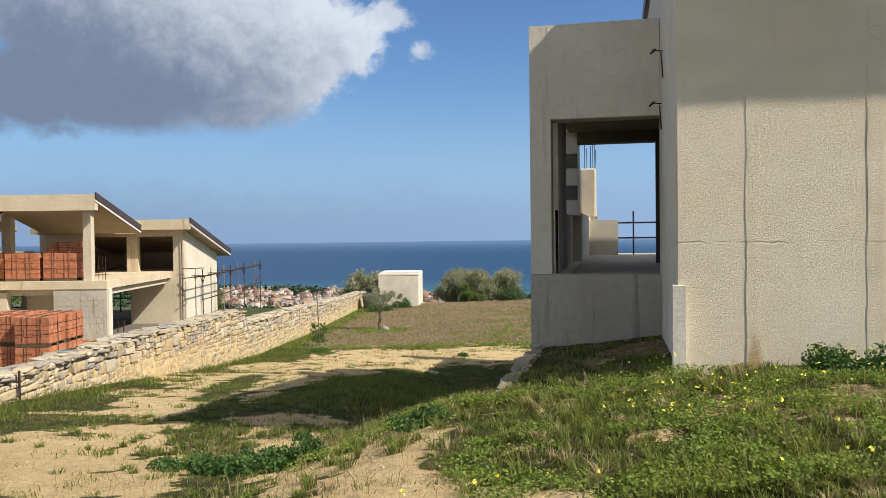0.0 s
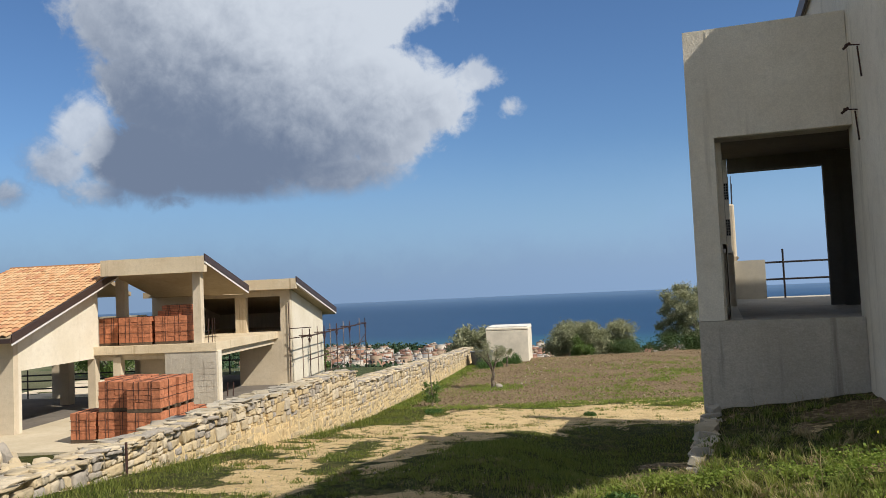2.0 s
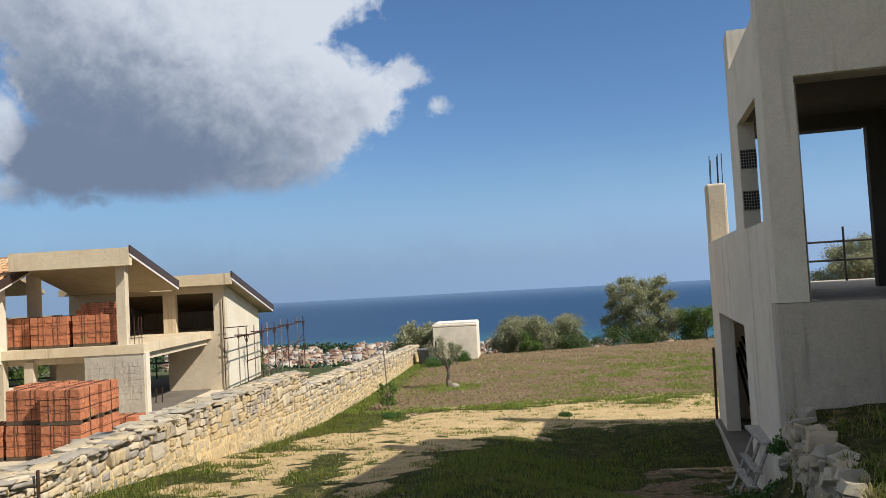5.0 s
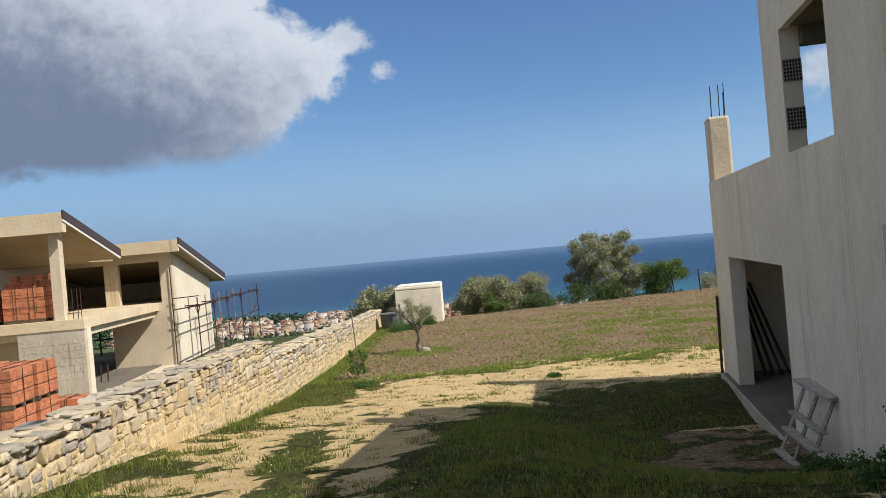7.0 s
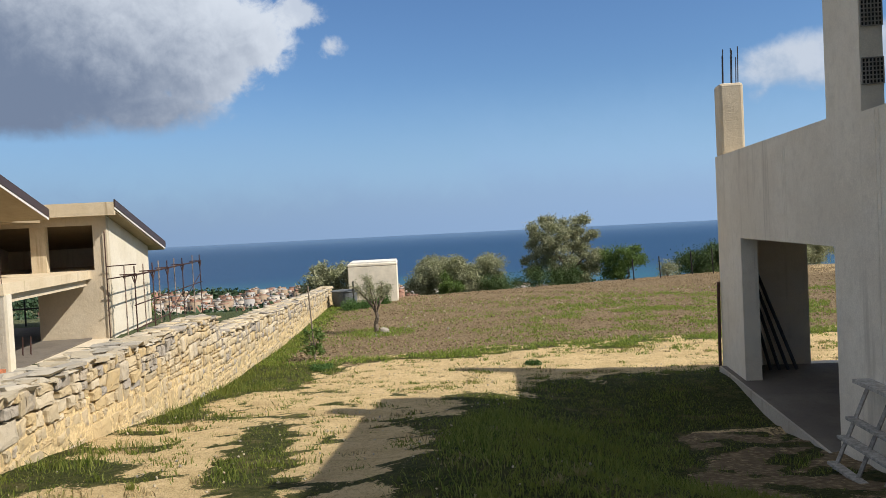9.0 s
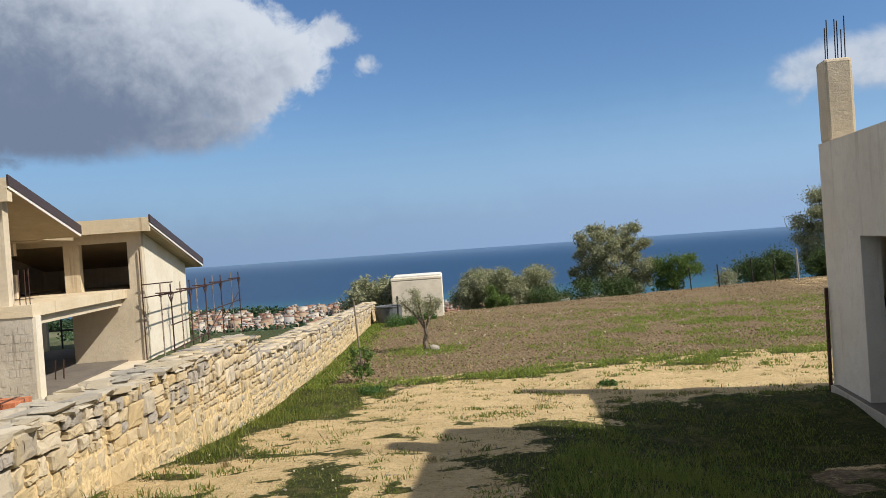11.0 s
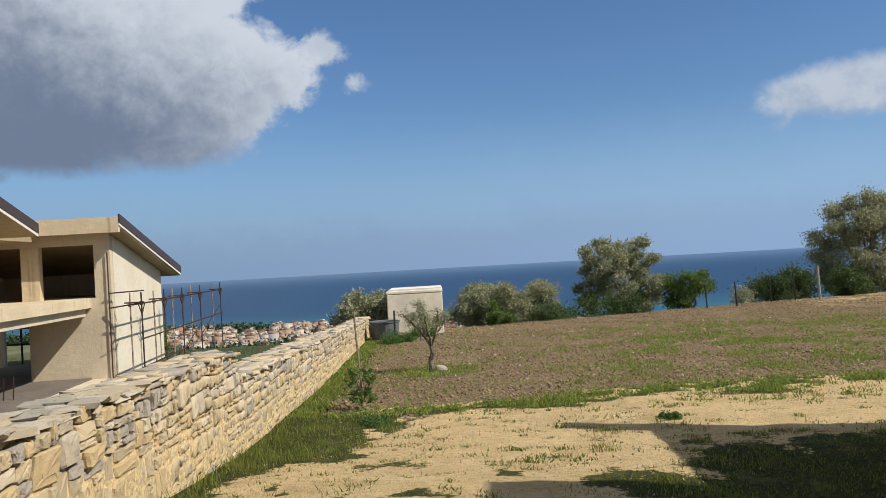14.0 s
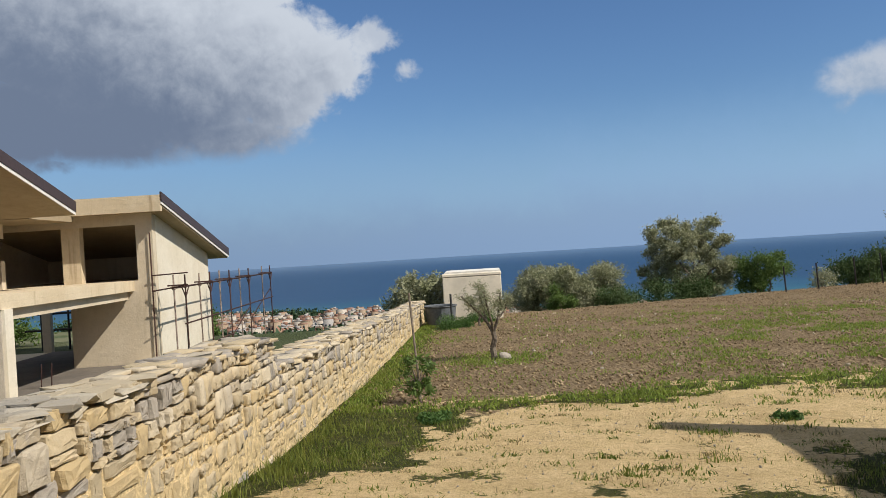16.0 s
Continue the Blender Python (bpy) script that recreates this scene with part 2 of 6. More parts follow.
BARK = plain("olive_bark", (0.17, 0.14, 0.11), 0.95, 0.1, 0, 0.45, 14.0, 0.02)
KIOSK = plain("grey_cement_render", (0.66, 0.60, 0.49), 0.92, 0.15, 0, 0.12, 1.5)
KIOSK_TOP = plain("pale_cement_coping", (0.62, 0.60, 0.55), 0.9, 0.15, 0, 0.12, 3.0)
BLACK_PLASTIC = plain("dark_plastic", (0.03, 0.032, 0.035), 0.5)
GRILLE = plain("dark_vent_block", (0.30, 0.28, 0.25), 0.9, 0.1, 0, 0.2)
VENT_SHADE = plain("vent_hole_shade", (0.02, 0.02, 0.02), 0.95, 0.05, 0, 0.1)


def stone_material(name, pale, grey, ochre, island=False):
    m, t, b = material(name, 0.9, 0.15)
    p = geo_pos(t)
    rnd = t.nodes.new("ShaderNodeNewGeometry").outputs["Random Per Island"] if island else t.nodes.new("ShaderNodeObjectInfo").outputs["Random"]
    n = fbm(t, p, 7.0, 7, 0.65)
    fine = fbm(t, p, 45.0, 5, 0.7)
    sep = t.nodes.new("ShaderNodeSeparateXYZ")
    t.links.new(p, sep.inputs[0])
    r2 = calc(t, "FRACT", calc(t, "MULTIPLY", rnd, 7.31))
    c = blend(t, remap(t, rnd, 0.35, 0.62), pale, grey)
    c = blend(t, remap(t, calc(t, "ADD", r2, calc(t, "MULTIPLY", n, 0.5)), 0.75, 1.05, 0, 0.8), c, ochre)
    c = blend(t, remap(t, n, 0.5, 0.72, 0, 0.6), c, tuple(0.6 * v for v in grey))
    c = blend(t, remap(t, fine, 0.55, 0.75, 0, 0.35), c, tuple(1.2 * v for v in pale))
    t.links.new(c, b.inputs["Base Color"])
    bump(t, b, calc(t, "ADD", calc(t, "MULTIPLY", n, 0.45), calc(t, "MULTIPLY", fine, 0.5)), 0.9, 0.022)
    return m


STONE = stone_material("limestone", (0.54, 0.46, 0.335), (0.33, 0.295, 0.25), (0.50, 0.40, 0.25))
CAP_STONE = stone_material("grey_cap_stone", (0.45, 0.40, 0.315), (0.33, 0.30, 0.25), (0.42, 0.35, 0.24))
STONE_OCHRE = stone_material("ochre_limestone", (0.49, 0.395, 0.25), (0.42, 0.345, 0.23), (0.49, 0.37, 0.20))
STONE_OCHRE_STUFF = stone_material("ochre_limestone_pieces", (0.49, 0.395, 0.25), (0.42, 0.345, 0.23), (0.49, 0.37, 0.20), True)
STONE_STUFF = stone_material("limestone_pieces", (0.54, 0.46, 0.335), (0.33, 0.295, 0.25), (0.50, 0.40, 0.25), True)
MORTAR = plain("ochre_mortar", (0.50, 0.385, 0.215), 0.95, 0.1, 0, 0.35, 16.0, 0.05)


def tile_material():
    m, t, b = material("clay_roof_tile", 0.85, 0.2)
    rnd = t.nodes.new("ShaderNodeNewGeometry").outputs["Random Per Island"]
    r2 = t.nodes.new("ShaderNodeObjectInfo").outputs["Random"]
    k = calc(t, "FRACT", calc(t, "ADD", rnd, r2))
    n = fbm(t, geo_pos(t), 6.0, 5, 0.6)
    c = blend(t, k, (0.50, 0.27, 0.135), (0.54, 0.37, 0.21))
    c = blend(t, remap(t, calc(t, "FRACT", calc(t, "MULTIPLY", k, 5.7)), 0.75, 1.0, 0, 0.7), c, (0.34, 0.14, 0.08))
    c = blend(t, remap(t, n, 0.5, 0.75, 0, 0.5), c, (0.41, 0.27, 0.165))
    t.links.new(c, b.inputs["Base Color"])
    return m


TILE = tile_material()


def leaf_material(name, c1, c2, c3, see=0.25):
    m, t, b = material(name, 0.6, 0.25)
    rnd = t.nodes.new("ShaderNodeNewGeometry").outputs["Random Per Island"]
    n = fbm(t, geo_pos(t), 1.3, 4, 0.6)
    c = blend(t, rnd, c1, c2)
    c = blend(t, remap(t, n, 0.42, 0.68), c, c3)
    t.links.new(c, b.inputs["Base Color"])
    tr = t.nodes.new("ShaderNodeBsdfTranslucent")
    t.links.new(c, tr.inputs["Color"])
    mix = t.nodes.new("ShaderNodeMixShader")
    mix.inputs[0].default_value = see
    t.links.new(b.outputs[0], mix.inputs[1])
    t.links.new(tr.outputs[0], mix.inputs[2])
    t.links.new(mix.outputs[0], t.nodes["Material Output"].inputs["Surface"])
    return m


GRASS = leaf_material("grass_blades", (0.055, 0.10, 0.012), (0.30, 0.325, 0.08), (0.20, 0.225, 0.045), 0.5)
DRY = leaf_material("dry_stalks", (0.36, 0.28, 0.14), (0.28, 0.23, 0.12), (0.3, 0.24, 0.11))
WEED = leaf_material("broad_weed_leaves", (0.04, 0.095, 0.022), (0.10, 0.175, 0.045), (0.065, 0.125, 0.027))
CLOVER = leaf_material("clover_leaves", (0.10, 0.18, 0.025), (0.30, 0.365, 0.075), (0.23, 0.285, 0.05), 0.45)
OLIVE = leaf_material("olive_leaves", (0.19, 0.205, 0.11), (0.43, 0.43, 0.28), (0.25, 0.265, 0.14), 0.32)
SHRUB = leaf_material("shrub_leaves", (0.08, 0.14, 0.035), (0.15, 0.21, 0.055), (0.11, 0.17, 0.04), 0.35)
PINE_SHRUB = leaf_material("dark_shrub_leaves", (0.05, 0.09, 0.03), (0.09, 0.13, 0.045), (0.065, 0.10, 0.03), 0.3)
PINE = leaf_material("dark_wood_leaves", (0.03, 0.06, 0.028), (0.05, 0.085, 0.04), (0.035, 0.065, 0.03), 0.1)
def clod_material():
    m, t, b = material("soil_clods", 0.95, 0.08)
    rnd = t.nodes.new("ShaderNodeNewGeometry").outputs["Random Per Island"]
    n = fbm(t, geo_pos(t), 30.0, 5, 0.7)
    c = blend(t, rnd, (0.15, 0.108, 0.062), (0.40, 0.305, 0.185))
    c = blend(t, remap(t, n, 0.45, 0.7, 0, 0.6), c, (0.13, 0.088, 0.055))
    t.links.new(c, b.inputs["Base Color"])
    return m


CLOD = clod_material()
PETAL = plain("yellow_petals", (0.85, 0.78, 0.10), 0.6, 0.2, 0, 0.1)


def ground_material():
    m, t, b = material("earth_and_grass", 0.95, 0.1)
    p = geo_pos(t)

    def layer(name):
        a = t.nodes.new("ShaderNodeAttribute")
        a.attribute_name = name
        return a.outputs["Fac"]
    mid = fbm(t, p, 2.2, 7, 0.65)
    fine = fbm(t, p, 14.0, 6, 0.7)
    grit = fbm(t, p, 60.0, 4, 0.7)
    vor = node(t, "ShaderNodeTexVoronoi", Scale=11.0)
    t.links.new(p, vor.inputs["Vector"])
    clods = calc(t, "SUBTRACT", 1.0, vor.outputs["Distance"])
    mix2 = calc(t, "ADD", calc(t, "MULTIPLY", calc(t, "SUBTRACT", mid, 0.5), 0.9), calc(t, "MULTIPLY", calc(t, "SUBTRACT", fine, 0.5), 1.1))
    sand = blend(t, remap(t, mid, 0.35, 0.65), (0.70, 0.53, 0.285), (0.58, 0.425, 0.215))
    sand = blend(t, remap(t, fine, 0.48, 0.66, 0, 0.6), sand, (0.34, 0.235, 0.11))
    sand = blend(t, remap(t, grit, 0.52, 0.66, 0, 0.65), sand, (0.76, 0.62, 0.38))
    sand = blend(t, remap(t, grit, 0.46, 0.34, 0, 0.7), sand, (0.30, 0.205, 0.10))
    sand = blend(t, remap(t, fbm(t, p, 0.9, 8, 0.7), 0.52, 0.68, 0, 0.5), sand, (0.40, 0.29, 0.15))
    soil = blend(t, remap(t, fine, 0.38, 0.62), (0.37, 0.28, 0.165), (0.21, 0.153, 0.088))
    soil = blend(t, remap(t, clods, 0.45, 0.75, 0.6, 0.0), soil, (0.13, 0.088, 0.055))
    soil = blend(t, remap(t, mid, 0.5, 0.7, 0, 0.45), soil, (0.40, 0.31, 0.185))
    soil = blend(t, remap(t, grit, 0.62, 0.72, 0, 0.6), soil, (0.45, 0.38, 0.29))
    green = blend(t, remap(t, fine, 0.35, 0.68), (0.028, 0.038, 0.010), (0.085, 0.085, 0.026))
    green = blend(t, remap(t, mid, 0.5, 0.7, 0, 0.6), green, (0.19, 0.155, 0.07))
    c = blend(t, remap(t, calc(t, "ADD", layer("soil"), mix2), 0.4, 0.6), sand, soil)
    c = blend(t, remap(t, calc(t, "ADD", layer("grass"), mix2), 0.46, 0.58), c, green)
    far = blend(t, remap(t, fbm(t, p, 0.02, 5, 0.6), 0.4, 0.6), (0.07, 0.09, 0.04), (0.16, 0.16, 0.095))
    c = blend(t, layer("far"), c, far)
    t.links.new(c, b.inputs["Base Color"])
    bump(t, b, calc(t, "ADD", calc(t, "ADD", fine, calc(t, "MULTIPLY", grit, 0.4)), calc(t, "MULTIPLY", clods, calc(t, "MULTIPLY", layer("soil"), 1.2))), 1.0, 0.07)
    return m


def water_material():
    m, t, b = material("sea_water", 0.55, 0.12)
    p = geo_pos(t)
    sep = t.nodes.new("ShaderNodeSeparateXYZ")
    t.links.new(p, sep.inputs[0])
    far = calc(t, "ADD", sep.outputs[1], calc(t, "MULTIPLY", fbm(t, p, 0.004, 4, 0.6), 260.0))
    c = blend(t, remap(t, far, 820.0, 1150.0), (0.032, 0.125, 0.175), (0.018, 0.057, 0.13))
    # Haze over the far water is painted in, paler towards the horizon.
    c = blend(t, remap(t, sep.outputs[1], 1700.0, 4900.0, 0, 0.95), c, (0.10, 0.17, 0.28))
    n = fbm(t, stretch(t, p, 0.3, 1.0, 1.0), 0.02, 6, 0.6)
    c = blend(t, remap(t, n, 0.4, 0.65, 0, 0.4), c, (0.022, 0.068, 0.145))
    t.links.new(c, b.inputs["Base Color"])
    bump(t, b, fbm(t, p, 0.25, 6, 0.6), 0.4, 1.2)
    return m


GROUND, WATER = ground_material(), water_material()


# ---- mesh helpers ----
def link_mesh(name, bm, mat, parent=None):
    me = bpy.data.meshes.new(name)
    bm.to_mesh(me)
    bm.free()
    me.materials.append(mat)
    ob = new(name, me)
    ob.parent = parent
    return ob


def part(name, bm, mat, parent, label=""):
    return tagged(link_mesh(name, bm, mat, parent), label)


def empty(name, m, label, category, group="", kind=""):
    e = new(name)
    e.matrix_world = m
    return tagged(e, label, category, group, kind)


def box(bm, x0, x1, y0, y1, z0, z1):
    v = [bm.verts.new((x, y, z)) for z in (z0, z1) for x, y in ((x0, y0), (x1, y0), (x1, y1), (x0, y1))]
    for f in ((3, 2, 1, 0), (4, 5, 6, 7), (0, 1, 5, 4), (1, 2, 6, 5), (2, 3, 7, 6), (3, 0, 4, 7)):
        bm.faces.new([v[i] for i in f])
    return bm


def boxes(*rows):
    bm = bmesh.new()
    for r in rows:
        box(bm, *r)
    bmesh.ops.remove_doubles(bm, verts=list(bm.verts), dist=0.0005)
    return bm


def hexa(bm, lower, upper):
    v = [bm.verts.new(p) for p in (*lower, *upper)]
    for f in ((3, 2, 1, 0), (4, 5, 6, 7), (0, 1, 5, 4), (1, 2, 6, 5), (2, 3, 7, 6), (3, 0, 4, 7)):
        bm.faces.new([v[i] for i in f])
    return bm


def rod(bm, a, b, r, r2=None, n=7):
    a, b = Vector(a), Vector(b)
    q = (b - a).to_track_quat("Z", "Y").to_matrix()
    ring = []
    for p, rr in ((a, r), (b, r if r2 is None else r2)):
        ring.append([bm.verts.new(p + q @ Vector((rr * math.cos(i * math.tau / n), rr * math.sin(i * math.tau / n), 0))) for i in range(n)])
    for i in range(n):
        bm.faces.new((ring[0][i], ring[0][(i + 1) % n], ring[1][(i + 1) % n], ring[1][i]))
    bm.faces.new(ring[0][::-1])
    bm.faces.new(ring[1])
    return bm


def soft(ob, width=0.012, segments=2):
    mod = ob.modifiers.new("worn_edge", "BEVEL")
    mod.width, mod.segments, mod.limit_method = width, segments, "ANGLE"
    return ob


def flat_mesh(name, verts, faces, mat, size, parent=None):
    """A mesh from numpy vertices and faces of one size."""
    verts, faces = np.asarray(verts, np.float32), np.asarray(faces, np.int32)
    me = bpy.data.meshes.new(name)
    me.vertices.add(len(verts))
    me.vertices.foreach_set("co", verts.ravel())
    me.loops.add(faces.size)
    me.loops.foreach_set("vertex_index", faces.ravel())
    me.polygons.add(len(faces))
    me.polygons.foreach_set("loop_start", np.arange(0, faces.size, size, dtype=np.int32))
    me.update(calc_edges=True)
    me.validate()
    me.materials.append(mat)
    ob = new(name, me)
    ob.parent = parent
    return ob


# ---- ground ----
def sm(a, b, x):
    t = np.clip((x - a) / (b - a), 0, 1)
    return t * t * (3 - 2 * t)


def wall_x(y):
    """The stone wall's face at a given y."""
    return -10.42 - 0.156 * (y - 22.18) - 0.22 * (1 - sm(14.0, 23.0, y))


def wobble(x, y, scale, seed=0.0):
    return np.array([noise.noise((a * scale, b * scale, seed)) for a, b in zip(np.ravel(x), np.ravel(y))]).reshape(np.shape(x))


def field_edge(x):
    return np.clip(45.5 + 0.52 * (x + 13), 42.5, 58)


def ground_z(x, y):
    x, y = np.asarray(x, float), np.asarray(y, float)
    base = np.interp(y, (-40, -5, 2, 5, 8, 11, 14, 17, 20, 23.5, 30, 40, 52), (3.4, 2.4, 1.95, 1.68, 1.38, 1.08, 0.76, 0.46, 0.13, -0.18, -0.45, -0.6, -0.72))
    base = base - 0.42 * sm(-5.6, -2.9, x) * sm(13.0, 16.5, y) * (1 - sm(19.5, 23.5, y))
    base = base + 0.28 * np.exp(-((x + 4.3) / 1.2) ** 2 - ((y - 15.6) / 2.6) ** 2)
    top = np.maximum(base, 1.83 + 0.14 * np.clip(x + 1, 0, 2.5))
    w = np.maximum(sm(-3.4, -1.2, x) * (1 - sm(9.2, 12.4, y)), sm(-1.28, -1.08, x) * (1 - sm(13.0, 13.5, y)))
    z = base + (top - base) * w
    left = np.interp(y, (-40, 5, 10, 13, 16, 20, 60), (3.0, 1.5, 0.95, 0.35, -0.3, -0.62, -0.7))
    z = z + (left - z) * (1 - sm(-0.75, -0.25, x - wall_x(y)))
    d = y - field_edge(x)
    fall = np.interp(d, (0, 6, 20, 130, 300, 470, 630, 690, 5000), (-0.8, -3.0, -8.5, -24, -38, -48, -53.6, -58, -60))
    z = z + (fall - z) * sm(0, 5, d)
    side = sm(40, 400, np.abs(x + 5)) * (1 - sm(0, 10, d))
    return z + side * 6.0 * np.sign(x + 5) * 0.5


TRACK = np.array([(-0.3, -8), (-0.9, 2), (-2.0, 5), (-3.4, 8), (-5.3, 11.5), (-7.0, 15), (-7.9, 18.5), (-7.6, 21.4), (-6.0, 24.4), (-2.6, 26.2), (3, 27.2), (14, 28.4), (30, 29)])


def track_distance(x, y):
    best = np.full(np.shape(x), 1e9)
    for (ax, ay), (bx, by) in zip(TRACK[:-1], TRACK[1:]):
        dx, dy = bx - ax, by - ay
        k = np.clip(((x - ax) * dx + (y - ay) * dy) / (dx * dx + dy * dy), 0, 1)
        best = np.minimum(best, np.hypot(x - ax - k * dx, y - ay - k * dy))
    return best


def cover(x, y):
    """Grass and soil, 0 to 1, on bare yellow sand."""
    x, y = np.asarray(x, float), np.asarray(y, float)
    near = (np.abs(x) < 45) & (y < 66) & (y > -15)
    n1, n2, n3 = (np.where(near, 0, 0).astype(float) for _ in range(3))
    n1[near], n2[near] = wobble(x[near], y[near], 0.55, 3.0), wobble(x[near], y[near], 1.7, 9.0)
    n3[near] = wobble(x[near], y[near], 4.5, 5.0)
    d = track_distance(x, y)
    half = 1.75 + 0.55 * sm(15, 22, y)
    sand = 1 - sm(half * 0.6, half * 1.25, d + 1.3 * n1 + 0.7 * n2 + 0.3 * n3)
    middle = (1 - sm(0.15, 0.5, d + 0.5 * n2 + 0.25 * n3)) * (1 - sm(17.5, 20, y)) * sm(-0.5, 0.1, n1 + 0.25)
    grass = np.maximum(1 - sand, 0.9 * middle)
    tufts = sm(0.12, 0.4, n2 + 0.6 * n3 + 0.25 * n1) * (1 - sm(20, 24, y) * 0.45)
    grass = np.maximum(grass, 0.75 * tufts)
    start = np.interp(x, (-11, -4, 4), (26.2, 29.4, 30.8))
    field = sm(-0.5, 0.7, y - start + 0.9 * n1 + 0.5 * n2)
    weeds = (0.2 + 0.8 * sm(-8.0, -1.5, x)) * sm(0.3, 1.5, y - start) * (1 - sm(40, 48, y)) * sm(-0.15, 0.4, n1 + 0.6 * n2 + 0.7 * n3) * 0.95
    weeds = np.maximum(weeds, 0.9 * (1 - sm(0.8, 1.5, np.hypot(x + 9.4, y - 32.8) + 0.5 * n3)))
    strip = (1 - sm(0.45, 1.0, x - wall_x(y) + 0.5 * n2 + 0.3 * n3)) * sm(-0.75, -0.2, n2 + n3)
    verge = sm(22.5, 25.0, y) * sm(0.8, 1.6, x - wall_x(y))
    grass = grass * (1 - verge * (1 - sm(-0.5, 0.0, n2 + 0.7 * n3 + 0.5 * n1)))
    grass = grass * (1 - field) + field * np.maximum(weeds, 0.95 * strip)
    soil_verge = 0.8 * verge * sm(-0.1, 0.5, -n1 - 0.4 * n2) * (1 - sand)
    bare = sm(-3.9, -3.0, x + 0.7 * n1) * sm(14.2, 15.6, y) * (1 - sm(18.8, 20.2, y + n1))
    grass = grass * (1 - bare) + bare * 0.9 * sm(-0.2, 0.25, n2 + 0.6 * n3 + 0.3 * n1)
    soil = np.maximum(np.maximum(field, soil_verge), 0.72 * bare)
    hump = sm(-5.9, -5.2, x + 0.5 * n2) * (1 - sm(-3.2, -2.6, x + 0.8 * n1)) * sm(11.4, 12.4, y) * (1 - sm(19.0, 21.0, y + 1.2 * n1))
    grass = np.maximum(grass, 0.95 * hump)
    sward = sm(-5.0, -4.3, x + 0.5 * n2) * sm(19.0, 20.3, y + 0.6 * n2) * (1 - sm(22.4, 24.0, y + n1)) * sm(-0.7, -0.2, n2 + 0.5 * n3)
    grass = np.maximum(grass, 0.92 * sward)
    bank = sm(-2.6, -1.4, x) * (1 - sm(12.5, 13.2, y)) * sm(0.0, 0.38, n1 * 0.8 + 0.5 * n2 + 0.35 * n3)
    grass = grass * (1 - 0.75 * bank)
    soil = np.maximum(soil, 0.68 * bank)
    mound = sm(-2.0, -1.2, x) * sm(6.5, 8.0, y) * (1 - sm(11.0, 13.0, y))
    soil = np.maximum(soil, 0.6 * mound * sm(10.0, 11.5, y))
    nook = sm(-1.3, -1.0, x) * sm(10.6, 11.5, y + 0.4 * n2) * (1 - sm(13.0, 13.4, y))
    grass, soil = grass * (1 - 0.3 * nook), np.maximum(soil, 0.8 * nook)
    soil = soil * (1 - 0.45 * sm(2.5, 6.5, x + 2 * n1) * sm(-8, -4, y - field_edge(x) + 2 * n1))
    return np.clip(grass, 0, 1), np.clip(soil, 0, 1)


def build_ground():
    def spread(lo, hi, n):
        return np.sign(hi) * np.geomspace(abs(lo), abs(hi), n)
    xs = np.r_[spread(-60, -4900, 22)[::-1][:-1], np.arange(-60, -14, 1.5), np.arange(-14, 4.5, 0.2), np.arange(4.5, 60, 1.5), spread(60, 4900, 22)]
    ys = np.r_[spread(-10, -1500, 10)[::-1][:-1], np.arange(-10, 1, 0.5), np.arange(1, 34, 0.2), np.arange(34, 66, 0.4), np.geomspace(66, 4900, 46)]
    X, Y = np.meshgrid(xs, ys)
    Z = ground_z(X, Y)
    near = (np.abs(X + 3) < 35) & (Y < 64) & (Y > -8)
    grass, soil = cover(X, Y)
    grass = grass * (1 - 0.5 * sm(29.5, 31.5, Y) * sm(1.2, 2.0, X - wall_x(Y)))
    rough = np.zeros_like(X)
    rough[near] = 0.05 * wobble(X[near], Y[near], 0.6, 1.0) + 0.02 * wobble(X[near], Y[near], 2.6, 2.0)
    clod = np.zeros_like(X)
    pick = near & (soil > 0.3)
    clod[pick] = 0.035 * np.abs(wobble(X[pick], Y[pick], 3.1, 7.0)) + 0.03 * wobble(X[pick], Y[pick], 7.0, 8.0)
    Z = Z + rough + clod
    far = np.maximum(sm(0, 5, Y - field_edge(X)), sm(28, 36, Y) * sm(0.6, 1.2, wall_x(Y) - X))
    idx = np.arange(X.size).reshape(X.shape)
    faces = np.stack([idx[:-1, :-1], idx[:-1, 1:], idx[1:, 1:], idx[1:, :-1]], -1).reshape(-1, 4)
    ob = flat_mesh("ground", np.stack([X, Y, Z], -1).reshape(-1, 3), faces, GROUND, 4)
    for name, values in (("grass", grass), ("soil", soil), ("far", far)):
        a = ob.data.attributes.new(name, "FLOAT", "POINT")
        a.data.foreach_set("value", values.astype(np.float32).ravel())
    ob.data.polygons.foreach_set("use_smooth", np.ones(len(faces), bool))
    tagged(ob, "sloping ground of yellow sand, grass and ploughed soil", "ground", kind="structure")
    bm = bmesh.new()
    v = [bm.verts.new(p) for p in ((-4900, 420, -55), (4900, 420, -55), (4900, 4940, -55), (-4900, 4940, -55))]
    bm.faces.new(v)
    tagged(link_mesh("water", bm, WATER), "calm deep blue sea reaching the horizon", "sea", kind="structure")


build_ground()
rng = np.random.default_rng(4)


